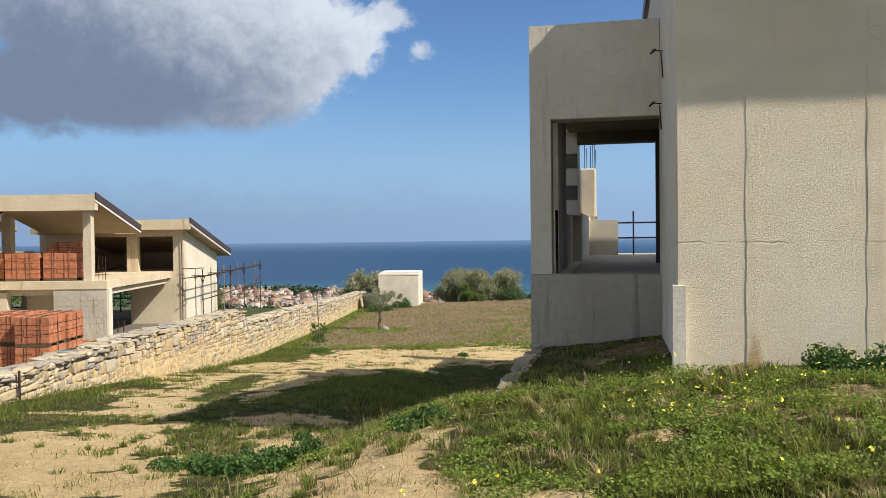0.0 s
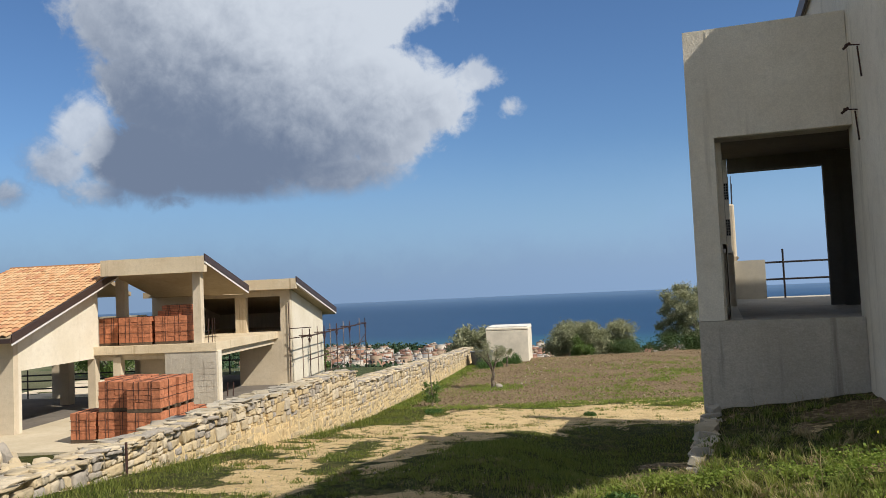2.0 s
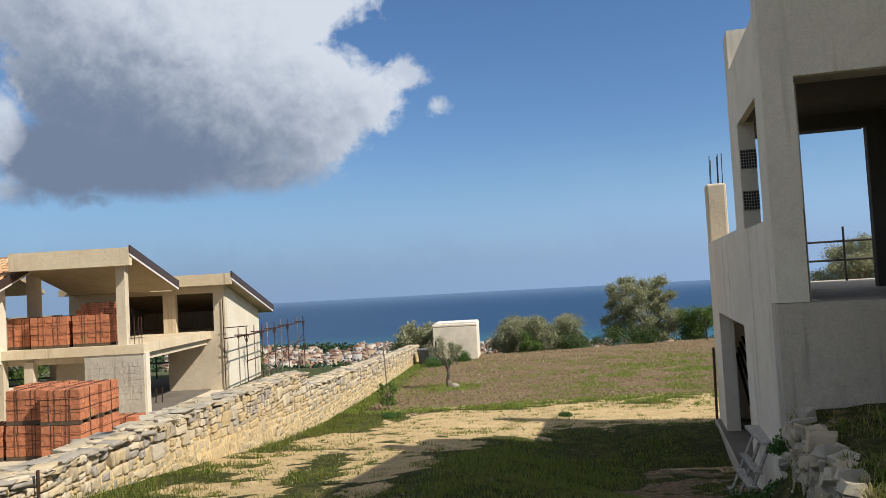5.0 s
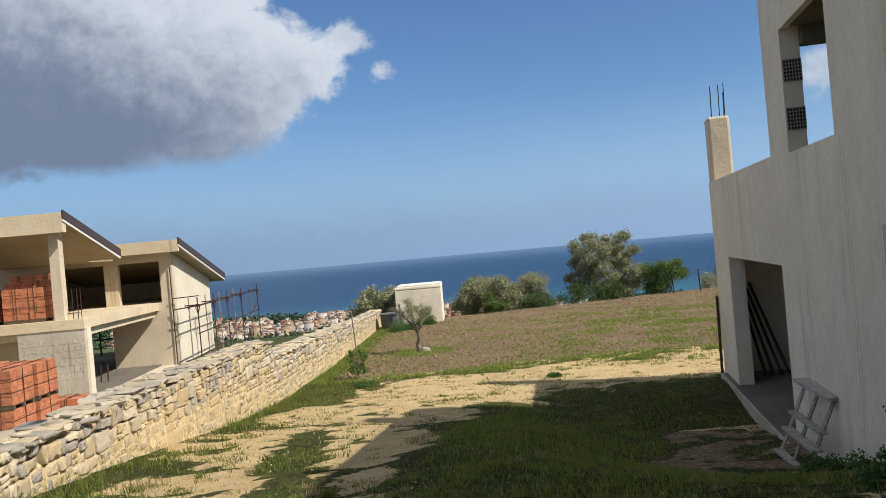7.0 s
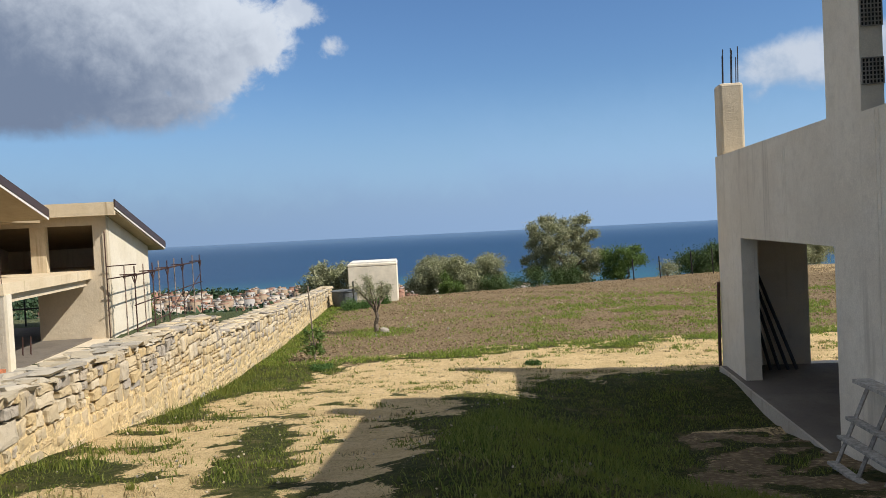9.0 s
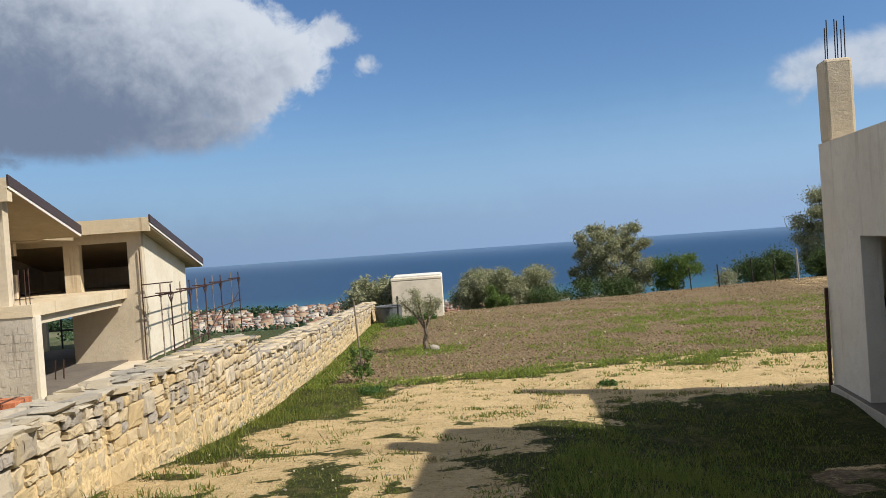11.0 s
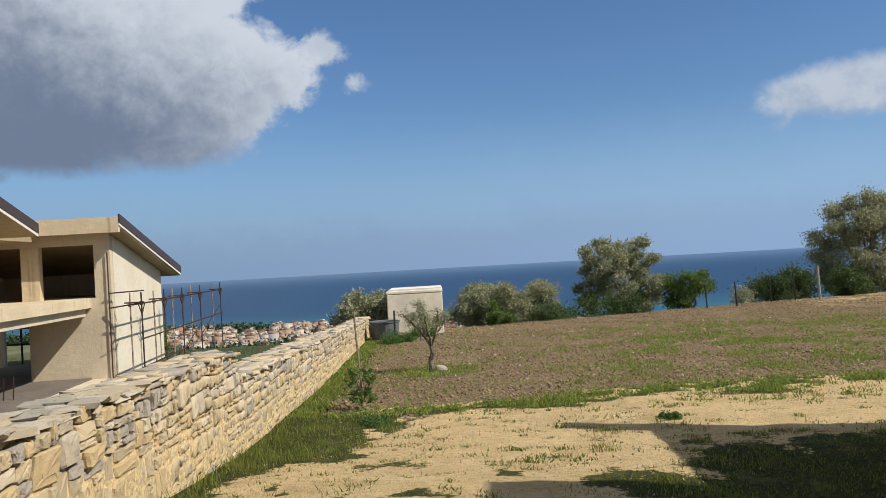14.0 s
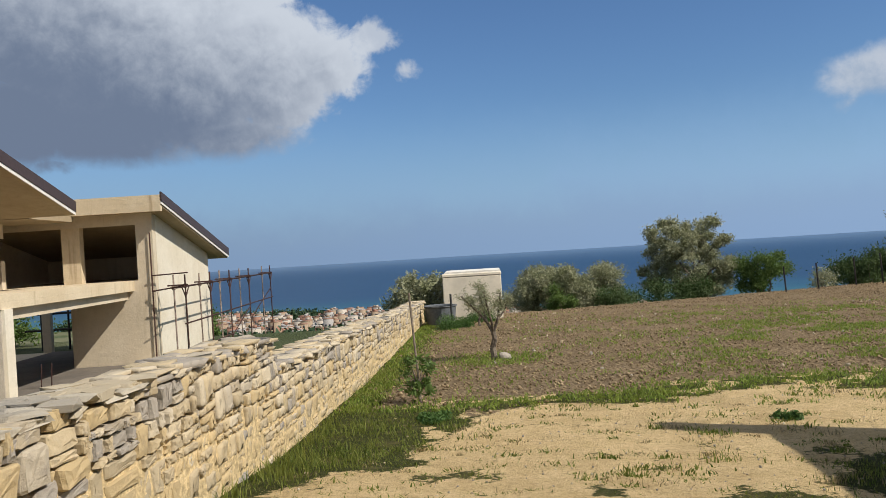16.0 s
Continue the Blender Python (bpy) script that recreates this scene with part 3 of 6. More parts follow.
def blades(name, x, y, height, width, mat, lean=0.45, label="", category="grass", base=None):
    """Thin bent grass blades at the given places, two quads each."""
    n = len(x)
    z = ground_z(x, y) - 0.02 if base is None else base
    a = rng.uniform(0, math.tau, n)
    side = np.stack([np.cos(a), np.sin(a), 0 * a], -1) * (width / 2)[:, None]
    b = rng.uniform(0, math.tau, n)
    bend = np.stack([np.cos(b), np.sin(b), 0 * b], -1) * (height * rng.uniform(0.1, lean, n))[:, None]
    root = np.stack([x, y, z], -1)
    up = np.stack([0 * x, 0 * x, height], -1)
    mid = root + 0.55 * up + 0.3 * bend
    tip = root + up * rng.uniform(0.8, 1.0, n)[:, None] + bend
    verts = np.stack([root - side, root + side, mid - 0.8 * side, mid + 0.8 * side, tip - 0.12 * side, tip + 0.12 * side], 1).reshape(-1, 3)
    k = np.arange(n)[:, None] * 6
    faces = np.stack([k + np.array([0, 1, 3, 2]), k + np.array([2, 3, 5, 4])], 1).reshape(-1, 4)
    return tagged(flat_mesh(name, verts, faces, mat, 4), label, category, kind="stuff")


def scatter(n, x0, x1, y0, y1, power=1.0):
    return rng.uniform(x0, x1, n), y0 + (y1 - y0) * rng.uniform(0, 1, n) ** power


def outside(x, y):
    """Not inside the buildings nor under the stone wall."""
    return ~((x > -1.12) & (y > 12.9) & (y < 23.9)) & ~((x > 0.6) & (y > 9.85) & (y < 23.9)) & (x > wall_x(y) + 0.05)


def build_grass():
    x, y = scatter(480000, -12.5, 4.8, 3.2, 33, 1.3)
    g, _ = cover(x, y)
    tuft = 0.5 + 0.5 * wobble(x, y, 1.1, 21.0) + 0.35 * wobble(x, y, 3.7, 22.0)
    keep = outside(x, y) & (rng.uniform(0, 1, len(x)) < g ** 1.5 * np.clip(tuft + 0.25, 0.1, 1)) & (x > -11.8 + 0 * y)
    x, y, g, tuft = x[keep], y[keep], g[keep], tuft[keep]
    mound = sm(-3.0, -1.4, x) * (1 - sm(12.0, 13.5, y))
    strip = 1 - sm(0.5, 1.5, x - wall_x(y))
    shade = sm(-5.6, -4.9, x) * (1 - sm(-3.0, -2.0, x)) * sm(12.0, 13.0, y) * (1 - sm(19.0, 21.0, y))
    h = (0.03 + 0.06 * np.clip(tuft, 0, 1) + 0.01 * mound + 0.13 * strip * np.clip(tuft, 0, 1) + 0.05 * shade) * rng.uniform(0.5, 1.35, len(x)) * (0.35 + 0.65 * g)
    w = rng.uniform(0.004, 0.009, len(x)) * (1 + 0.025 * y)
    blades("meadow_grass", x, y, h, w, GRASS, 0.8, "fresh green tufted grass on the sandy slope")
    x, y = scatter(5000, -4.5, 4.5, 4, 12.8)
    keep = outside(x, y)
    x, y = x[keep], y[keep]
    blades("dry_grass_stalks", x, y, rng.uniform(0.05, 0.24, len(x)), rng.uniform(0.003, 0.006, len(x)), DRY, 0.7, "straw-coloured dry grass stalks among green grass")
    x, y = scatter(330000, -13.5, 12, 26, 52)
    g, _ = cover(x, y)
    keep = outside(x, y) & (rng.uniform(0, 1, len(x)) < 0.8 * g) & (y < field_edge(x))
    x, y = x[keep], y[keep]
    blades("field_weeds", x, y, rng.uniform(0.03, 0.085, len(x)), rng.uniform(0.012, 0.03, len(x)), CLOVER, 1.4, "low green weeds sprouting in ploughed soil", base=ground_z(x, y) + 0.035)


build_grass()


def build_tufts():
    """Small separate tufts that dot the bare track."""
    cx, cy = scatter(1500, -10, 3, 6.5, 29)
    d = track_distance(cx, cy)
    keep = (d < 2.9) & outside(cx, cy)
    cx, cy = cx[keep], cy[keep]
    each = 34
    spread = rng.uniform(0.03, 0.16, len(cx))
    x = np.repeat(cx, each) + rng.normal(size=len(cx) * each) * np.repeat(spread, each)
    y = np.repeat(cy, each) + rng.normal(size=len(cx) * each) * np.repeat(spread, each) * 0.7
    h = rng.uniform(0.02, 0.085, len(x)) * np.repeat(rng.uniform(0.5, 1.3, len(cx)), each)
    green = np.repeat(rng.uniform(0, 1, len(cx)) < 0.7, each)
    w = rng.uniform(0.006, 0.014, len(x)) * (1 + 0.03 * y)
    blades("track_tufts", x[green], y[green], h[green], w[green], GRASS, 1.0, "small green grass tufts dotting the sandy track")
    blades("withered_tufts", x[~green], y[~green], h[~green], w[~green] * 0.7, DRY, 1.0, "withered brown weed tufts on the sandy track")


build_tufts()


def build_tussocks():
    """Dense tussocks whose blades arch outwards, over the mound and the verge."""
    cx, cy = scatter(5200, -6.5, 4.6, 5.0, 14.5)
    g, _ = cover(cx, cy)
    rich = 0.5 + wobble(cx, cy, 0.8, 41.0) + 0.4 * wobble(cx, cy, 2.3, 42.0)
    mound = sm(-2.9, -1.6, cx) * (1 - sm(10.6, 11.6, cy))
    keep = outside(cx, cy) & (rng.uniform(0, 1, len(cx)) < g * np.clip(0.25 + 0.35 * mound + 0.5 * rich, 0, 1))
    cx, cy, rich, mound = cx[keep], cy[keep], rich[keep], mound[keep]
    each, n = 46, len(cx)
    tall = (0.045 + 0.05 * np.clip(rich, 0, 1) + 0.035 * mound) * rng.uniform(0.55, 1.35, n)
    wide = rng.uniform(0.02, 0.07, n)
    a = rng.uniform(0, math.tau, (n, each))
    d = np.sqrt(rng.uniform(0, 1, (n, each)))
    rx, ry = cx[:, None] + np.cos(a) * d * wide[:, None], cy[:, None] + np.sin(a) * d * wide[:, None]
    h = tall[:, None] * rng.uniform(0.5, 1.15, (n, each))
    lean = h * rng.uniform(0.25, 1.1, (n, each)) * (0.35 + d)
    az = a + rng.normal(size=(n, each)) * 0.5
    w = rng.uniform(0.0025, 0.005, (n, each))
    rz = (ground_z(cx, cy) - 0.02)[:, None] + 0 * rx
    root = np.stack([rx, ry, rz], -1)
    side = np.stack([-np.sin(az) * w, np.cos(az) * w, 0 * w], -1)
    out = np.stack([np.cos(az) * lean, np.sin(az) * lean, 0 * lean], -1)
    up = np.stack([0 * h, 0 * h, h], -1)
    mid, tip = root + 0.65 * up + 0.35 * out, root + 0.9 * up + out
    verts = np.stack([root - side, root + side, mid - side * 0.8, mid + side * 0.8, tip - side * 0.1, tip + side * 0.1], 2)
    kinds = rng.uniform(0, 1, n) < 0.13
    for name, pick, mat, label in (("grass_tussocks", ~kinds, GRASS, "dense green grass tussocks with arching blades"), ("straw_tussocks", kinds, DRY, "dry straw-coloured tussocks among fresh grass")):
        v = verts[pick].reshape(-1, 3)
        k = np.arange(len(v) // 6)[:, None] * 6
        f = np.stack([k + np.array([0, 1, 3, 2]), k + np.array([2, 3, 5, 4])], 1).reshape(-1, 4)
        tagged(flat_mesh(name, v, f, mat, 4), label, "grass", kind="stuff")


build_tussocks()


def leaf_cloud(centres, size, slim=0.45, squash=1.0):
    """Small folded leaves, turned at random, as numpy verts and quads."""
    n = len(centres)
    u = rng.normal(size=(n, 3)) * (1, 1, squash)
    u /= np.linalg.norm(u, axis=1)[:, None]
    w = np.cross(u, rng.normal(size=(n, 3)))
    w /= np.linalg.norm(w, axis=1)[:, None] + 1e-9
    L = size * rng.uniform(0.6, 1.3, n)[:, None]
    a, b = u * L, w * L * slim
    verts = np.stack([centres - a, centres - b * 0.9, centres + a, centres + b * 0.9], 1).reshape(-1, 3)
    faces = np.arange(4 * n).reshape(-1, 4)
    return verts, faces


def build_weeds():
    """Round clumps of broad-leaved weeds and yellow flowers."""
    spots = [(-3.15, 8.45, 0.42, 0.18), (-2.9, 8.5, 0.36, 0.17), (-3.5, 8.4, 0.3, 0.13), (-3.85, 8.45, 0.28, 0.1), (-3.45, 10.2, 0.12, 0.1), (-1.7, 8.7, 0.3, 0.14), (2.2, 9.5, 0.45, 0.28), (2.9, 9.3, 0.45, 0.3), (3.4, 9.4, 0.5, 0.36), (-4.5, 25.2, 0.17, 0.12),
             (-9.2, 25.6, 0.3, 0.12), (-12.0, 41.5, 0.8, 0.5), (-11.4, 44.0, 0.7, 0.6), (-1.2, 13.3, 0.3, 0.2), (-1.3, 14.6, 0.3, 0.2)]
    pts = []
    for x, y, r, h in spots:
        for k in range(9):
            a, d = rng.uniform(0, math.tau), math.sqrt(rng.uniform(0, 1)) * 0.85 * r
            s = rng.uniform(0.28, 0.55)
            n = int(420 * (r * s / 0.16) ** 1.5)
            p = rng.normal(size=(n, 3))
            p /= np.linalg.norm(p, axis=1)[:, None]
            p *= rng.uniform(0.3, 1.1, n)[:, None] * (r * s, r * s, h * rng.uniform(0.5, 1.1))
            p[:, 2] = np.abs(p[:, 2])
            cx, cy = x + d * math.cos(a), y + d * math.sin(a)
            pts.append(p + (cx, cy, float(ground_z(cx, cy))))
    v, f = leaf_cloud(np.concatenate(pts), 0.019, 0.75)
    tagged(flat_mesh("broadleaf_weeds", v, f, WEED, 4), "low clumps of dark green broad-leaved weeds", "weeds", kind="stuff")
    x, y = scatter(120000, -2.6, 4.6, 6.2, 10.6)
    keep = outside(x, y) & (wobble(x, y, 0.9, 51.0) + 0.5 * wobble(x, y, 2.6, 52.0) + 0.12 * (x - 0.2) > rng.uniform(-0.1, 0.25, len(x)))
    x, y = x[keep], y[keep]
    h = 0.05 + 0.09 * np.clip(0.5 + wobble(x, y, 2.2, 53.0), 0, 1)
    v, f = leaf_cloud(np.stack([x, y, ground_z(x, y) + h * rng.uniform(0.3, 1, len(x))], -1), 0.013, 0.8, 0.35)
    tagged(flat_mesh("clover_patch", v, f, CLOVER, 4), "spreading bright green clover leaves among grass", "weeds", kind="stuff")
    x, y = scatter(760, -2.4, 4.4, 6.2, 10.6)
    keep = outside(x, y) & (wobble(x, y, 0.9, 31.0) + 0.16 * (x - 1.2) + 0.25 * wobble(x, y, 3.0, 32.0) > 0.0)
    x, y = x[keep], y[keep]
    z = ground_z(x, y) + rng.uniform(0.13, 0.24, len(x))
    c = np.repeat(np.stack([x, y, z], -1), 4, 0) + rng.normal(size=(4 * len(x), 3)) * 0.008
    v, f = leaf_cloud(c, 0.011, 0.8, 0.5)
    tagged(flat_mesh("yellow_wildflowers", v, f, PETAL, 4), "small yellow wild flowers scattered in the grass", "flowers", kind="stuff")


build_weeds()


def stone_shape(bm, m, seed, cut=0.13):
    """An uneven block of broken limestone, bevelled by cutting its corners."""
    r = random.Random(seed)
    base = bmesh.ops.create_cube(bm, size=1.0, matrix=Matrix.Identity(4))["verts"]
    for v in base:
        v.co += Vector([r.uniform(-cut, cut) for _ in range(3)])
    edges = list({e for v in base for e in v.link_edges})
    out = bmesh.ops.bevel(bm, geom=edges, offset=0.035, segments=1, affect="EDGES", profile=0.5)
    verts = {v for f in out["faces"] for v in f.verts}
    for v in verts:
        v.co += Vector([r.uniform(-0.022, 0.022) for _ in range(3)])
        v.co = m @ v.co


STONE_MESHES = []
for k in range(18):
    bm = bmesh.new()
    stone_shape(bm, Matrix.Identity(4), k, 0.2)
    me = bpy.data.meshes.new("stone")
    bm.to_mesh(me)
    bm.free()
    me.materials.append(CAP_STONE)
    STONE_MESHES.append(me)


def mesh_arrays(me):
    co = np.empty(len(me.vertices) * 3, np.float32)
    me.vertices.foreach_get("co", co)
    me.calc_loop_triangles()
    tri = np.empty(len(me.loop_triangles) * 3, np.int32)
    me.loop_triangles.foreach_get("vertices", tri)
    return co.reshape(-1, 3), tri.reshape(-1, 3)


ROCK_MESHES = []
for k in range(10):
    bm = bmesh.new()
    bmesh.ops.create_icosphere(bm, subdivisions=2, radius=0.55)
    for v in bm.verts:
        n = v.co.normalized()
        v.co = n * (0.5 + 0.16 * noise.noise(n * 1.1 + Vector((k * 3.0, 0, 0))) + 0.07 * noise.noise(n * 3.0 + Vector((0, k * 2.0, 0))))
        for axis in (Vector((0.8, 0.3, 0.5)), Vector((-0.5, 0.8, 0.2)), Vector((0.1, -0.7, 0.7)), Vector((-0.3, -0.4, -0.8))):
            a = (Euler((k, 2 * k, 0.5 * k)).to_matrix() @ axis).normalized()
            over = v.co.dot(a) - 0.36
            if over > 0:
                v.co -= a * over * 0.9
    me = bpy.data.meshes.new("rock")
    bm.to_mesh(me)
    bm.free()
    me.materials.append(STONE)
    ROCK_MESHES.append(me)
STONE_ARRAYS = [mesh_arrays(me) for me in STONE_MESHES]


def stones_as_stuff(name, poses, parent, label):
    V, F, base = [], [], 0
    for k, m in enumerate(poses):
        co, tri = STONE_ARRAYS[k % len(STONE_ARRAYS)]
        a = np.array(m)
        V.append(co @ a[:3, :3].T + a[:3, 3])
        F.append(tri + base)
        base += len(co)
    return tagged(flat_mesh(name, np.concatenate(V), np.concatenate(F), STONE_STUFF, 3, parent), label, kind="stuff")


# ---- near building ----
def build_near_building():
    e = empty("unfinished_building", Matrix.Identity(4), "unfinished grey concrete house shell with open loggia and garage", "building")
    X0, X1 = -0.89, -0.62
    # loggia storey: front wall, side wall, piers and back wall, with open window holes
    part("loggia_front_wall", boxes((-1.12, -0.83, 12.99, 13.32, 2.89, 6.37), (-0.83, 0.65, 12.99, 13.32, 5.06, 6.37)), CONCRETE, e)
    part("loggia_sill_wall", boxes((-1.125, 0.65, 12.985, 13.32, 0.9, 2.885)), CONCRETE_DAMP_SHADE, e, "damp-stained rough lower wall")
    # Thin sheets added to darken the reveals and inner faces as shade would.
    part("shade_lining", boxes((-0.83, -0.825, 13.03, 13.32, 2.89, 5.06), (-0.83, 0.64, 13.03, 13.33, 5.05, 5.06), (-0.76, -0.75, 13.33, 15.15, 2.89, 5.33), (-0.8, -0.79, 15.15, 17.0, 2.89, 3.79), (0.66, 3.6, 13.32, 13.34, 2.89, 5.33)), CONCRETE_DAMP_SHADE, e)
    # Loggia inner faces take the dark concrete, so room shade is in their colour.
    part("loggia_end_wall", boxes((3.6, 3.8, 13.3, 17.1, 2.88, 5.33)), CONCRETE_DARK_SHADE, e)
    part("loggia_rear_wall", boxes((0.98, 3.6, 16.88, 17.0, 2.88, 5.33)), CONCRETE_DARK_SHADE, e)
    part("garage_side_wall", boxes((X0, X1, 13.32, 17.9, -0.9, 2.88), (X0, -0.80, 13.32, 17.9, 2.88, 3.8), (X0, X1, 17.9, 22.12, 2.36, 3.8), (X0, X1, 22.12, 23.76, -0.9, 3.85)), CONCRETE, e, "grey wall in shade with damp streaks")
    part("loggia_side_wall", boxes((-0.887, -0.76, 13.32, 15.15, 3.8, 6.27), (-0.887, -0.80, 15.15, 17.02, 5.33, 6.27), (-0.887, -0.655, 17.02, 18.02, 3.8, 6.27), (-0.887, -0.55, 17.55, 18.02, 6.27, 6.88)), CONCRETE, e)
    part("loggia_back_lintel", boxes((-0.65, 0.77, 16.86, 17.15, 5.12, 6.27), (0.77, 0.98, 16.86, 17.02, 2.89, 6.27)), CONCRETE_DARK_SHADE, e)
    part("loggia_slab", boxes((X1, 8.0, 13.32, 23.5, 2.6, 2.88)), CONCRETE_DAMP_SHADE, e, "rough grey slab edge")
    part("loggia_ceiling", boxes((-0.8, 3.6, 13.32, 16.86, 5.33, 5.55)), CONCRETE_DARK_SHADE, e)
    part("main_wall_front", boxes((0.655, 9.0, 9.9, 10.2, 0.8, 7.5)), CONCRETE_ROUGH, e, "rough cream render in grazing sun")
    part("main_wall_side", boxes((0.655, 0.95, 10.2, 13.3, 0.8, 7.5), (0.655, 0.95, 13.3, 18.0, 5.55, 7.5)), CONCRETE, e)
    part("main_wall_rear", boxes((0.98, 9.0, 17.0, 17.2, 2.88, 7.5)), CONCRETE, e)
    for x in (1.29, 2.36, 3.45, 4.5):
        bm = bmesh.new()
        for i in range(46):
            z0, z1 = 1.7 + i * 0.117, 1.7 + (i + 1) * 0.117
            j = 0.012 * noise.noise((x, i * 0.37, 2.0))
            box(bm, x + j, x + 0.125 + j, 9.895 + 0.003 * noise.noise((x, i * 0.6, 5)), 9.902, z0, z1)
        part("render_rib", bm, CONCRETE_ROUGH, e)
    for y, z0, z1 in ((14.9, 0.2, 3.78), (16.6, 0.1, 3.78), (19.6, 2.4, 3.78)):
        for dy in (0.0, 0.09):
            part("formwork_seam", boxes((X0 - 0.003, X0 + 0.002, y + dy, y + dy + 0.02, z0, z1)), CONCRETE, e, "raised cement seam left by formwork")
    for x in (-0.86, -0.05):
        for dx in (0.0, 0.07):
            part("formwork_seam", boxes((x + dx, x + dx + 0.018, 12.985, 12.992, 5.08, 6.34)), CONCRETE, e, "raised cement seam left by formwork")
    # Unseen walls added so that their shadow covers the terrace floor.
    part("unseen_shading_wall", boxes((2.3, 2.55, 17.2, 21.2, 2.88, 7.1), (2.55, 9.0, 20.95, 21.2, 2.88, 7.1)), CONCRETE, e)
    part("corner_footing", boxes((0.60, 0.72, 9.84, 10.05, 0.9, 2.95)), CONCRETE, e)
    part("roof_slab", boxes((0.62, 9.4, 9.15, 18.8, 7.5, 7.68)), CONCRETE, e)
    part("roof_fascia", boxes((0.58, 0.62, 9.15, 18.8, 7.46, 7.72)), BROWN_METAL, e, "brown metal roof edge")
    part("upper_rear_wall", boxes((0.2, 0.66, 16.9, 17.3, 6.27, 7.1)), SOFFIT, e)
    part("rear_wall", boxes((X1, 9.0, 23.5, 23.76, -0.9, -0.06), (1.75, 9.0, 23.5, 23.76, -0.06, 2.6), (0.62, 1.75, 23.5, 23.76, 2.3, 2.6), (X1, 0.62, 23.5, 23.76, -0.06, 2.6)), CONCRETE, e)
    part("garage_cross_wall", boxes((1.9, 2.15, 13.3, 23.5, -0.9, 2.6)), CONCRETE, e)
    part("garage_near_wall", boxes((X1, 2.0, 16.9, 17.15, -0.9, 2.6)), CONCRETE, e)
    # This face lies in shade; the pale colour imitates sun on it.
    part("parapet", boxes((X1, 0.09, 22.22, 22.5, 2.88, 3.75)), PLASTER_SUNLIT, e, "cream terrace parapet with sunlight put into its colour")
    part("parapet_side", boxes((X0, X1, 18.02, 22.12, 3.8, 3.85)), CONCRETE, e)
    col = part("terrace_column", boxes((-0.895, -0.47, 23.2, 23.64, 3.84, 5.14), (-0.618, -0.47, 23.2, 23.49, 2.882, 3.84)), CONCRETE_WARM, e, "square cream column stub with rusty bars")
    soft(col, 0.05, 2)
    for dx, dy, h in ((-0.78, 23.38, 0.62), (-0.74, 23.62, 0.55), (-0.62, 23.40, 0.6), (-0.58, 23.64, 0.68), (-0.52, 23.37, 0.66), (-0.50, 23.6, 0.5)):
        part("rebar", rod(bmesh.new(), (dx, dy, 5.1), (dx + 0.015, dy, 5.16 + h), 0.009), DARK_STEEL, col)
    part("garage_floor", boxes((-0.985, 1.9, 17.0, 23.5, -0.75, -0.062)), CONCRETE_DARK_SHADE, e, "dark damp cement floor slab")
    part("threshold_curb", boxes((-1.02, -0.985, 17.0, 23.5, -0.75, -0.06)), CONCRETE_DAMP_SHADE, e, "pale cement kerb along the garage floor")
    # ventilation blocks on the loggia pier
    for z in (4.08, 4.68):
        # Near-black plate behind the grid stands in for shade in the holes.
        g = part("vent_block", boxes((-0.872, -0.66, 17.012, 17.019, z, z + 0.27)), VENT_SHADE, e, "dark perforated vent block")
        bm = bmesh.new()
        for i in range(7):
            box(bm, -0.876 + i * 0.0355, -0.866 + i * 0.0355, 16.998, 17.013, z - 0.004, z + 0.274)
            box(bm, -0.876, -0.656, 16.996, 17.011, z - 0.004 + i * 0.0445, z + 0.007 + i * 0.0445)
        part("vent_grid", bm, GRILLE, g)
    # rusty clamps left in the wall
    for x, y, z in ((0.655, 12.2, 5.75), (0.655, 12.6, 5.15)):
        bm = bmesh.new()
        rod(bm, (x, y, z), (x - 0.14, y - 0.02, z + 0.01), 0.008)
        rod(bm, (x - 0.12, y - 0.04, z), (x - 0.12, y + 0.04, z + 0.02), 0.018)
        rod(bm, (x - 0.09, y, z + 0.03), (x - 0.16, y, z - 0.03), 0.014)
        rod(bm, (x - 0.03, y - 0.03, z - 0.02), (x - 0.01, y - 0.03, z - 0.34), 0.009)
        part("formwork_clamp", bm, RUST, e, "rusty clamp")
    return e


build_near_building()


def build_railing():
    e = empty("terrace_railing", Matrix.Identity(4), "thin dark steel railing at the terrace edge", "railing")
    for x in (0.47, 1.6, 2.75):
        part("post", rod(bmesh.new(), (x, 22.3, 2.86), (x, 22.3, 3.97), 0.022), DARK_STEEL, e)
    for z in (3.3, 3.68):
        part("rail", rod(bmesh.new(), (0.06, 22.34, z), (3.6, 22.34, z), 0.022), DARK_STEEL, e)


build_railing()


def build_trestle():
    e = empty("step_trestle", pose(-0.95, 16.4, float(ground_z(-1.2, 16.4)), 0, 0, 3), "weathered pale wooden step trestle leaning on the wall", "ladder")
    for y in (-0.5, 0.0, 0.48):
        part("rail", rod(bmesh.new(), (-0.36, y, -0.02), (0.02, y, 0.86), 0.024, n=4), PALE_WOOD, e)
    for k, w in ((0.02, 0.05), (0.33, 0.06), (0.55, 0.05)):
        x = -0.36 + 0.38 * k
        part("step", boxes((x - w, x + w, -0.58, 0.56, 0.88 * k, 0.88 * k + 0.03)), PALE_WOOD, e)
    part("top_plank", boxes((-0.1, 0.08, -0.62, 0.6, 0.86, 0.9)), PALE_WOOD, e)


build_trestle()


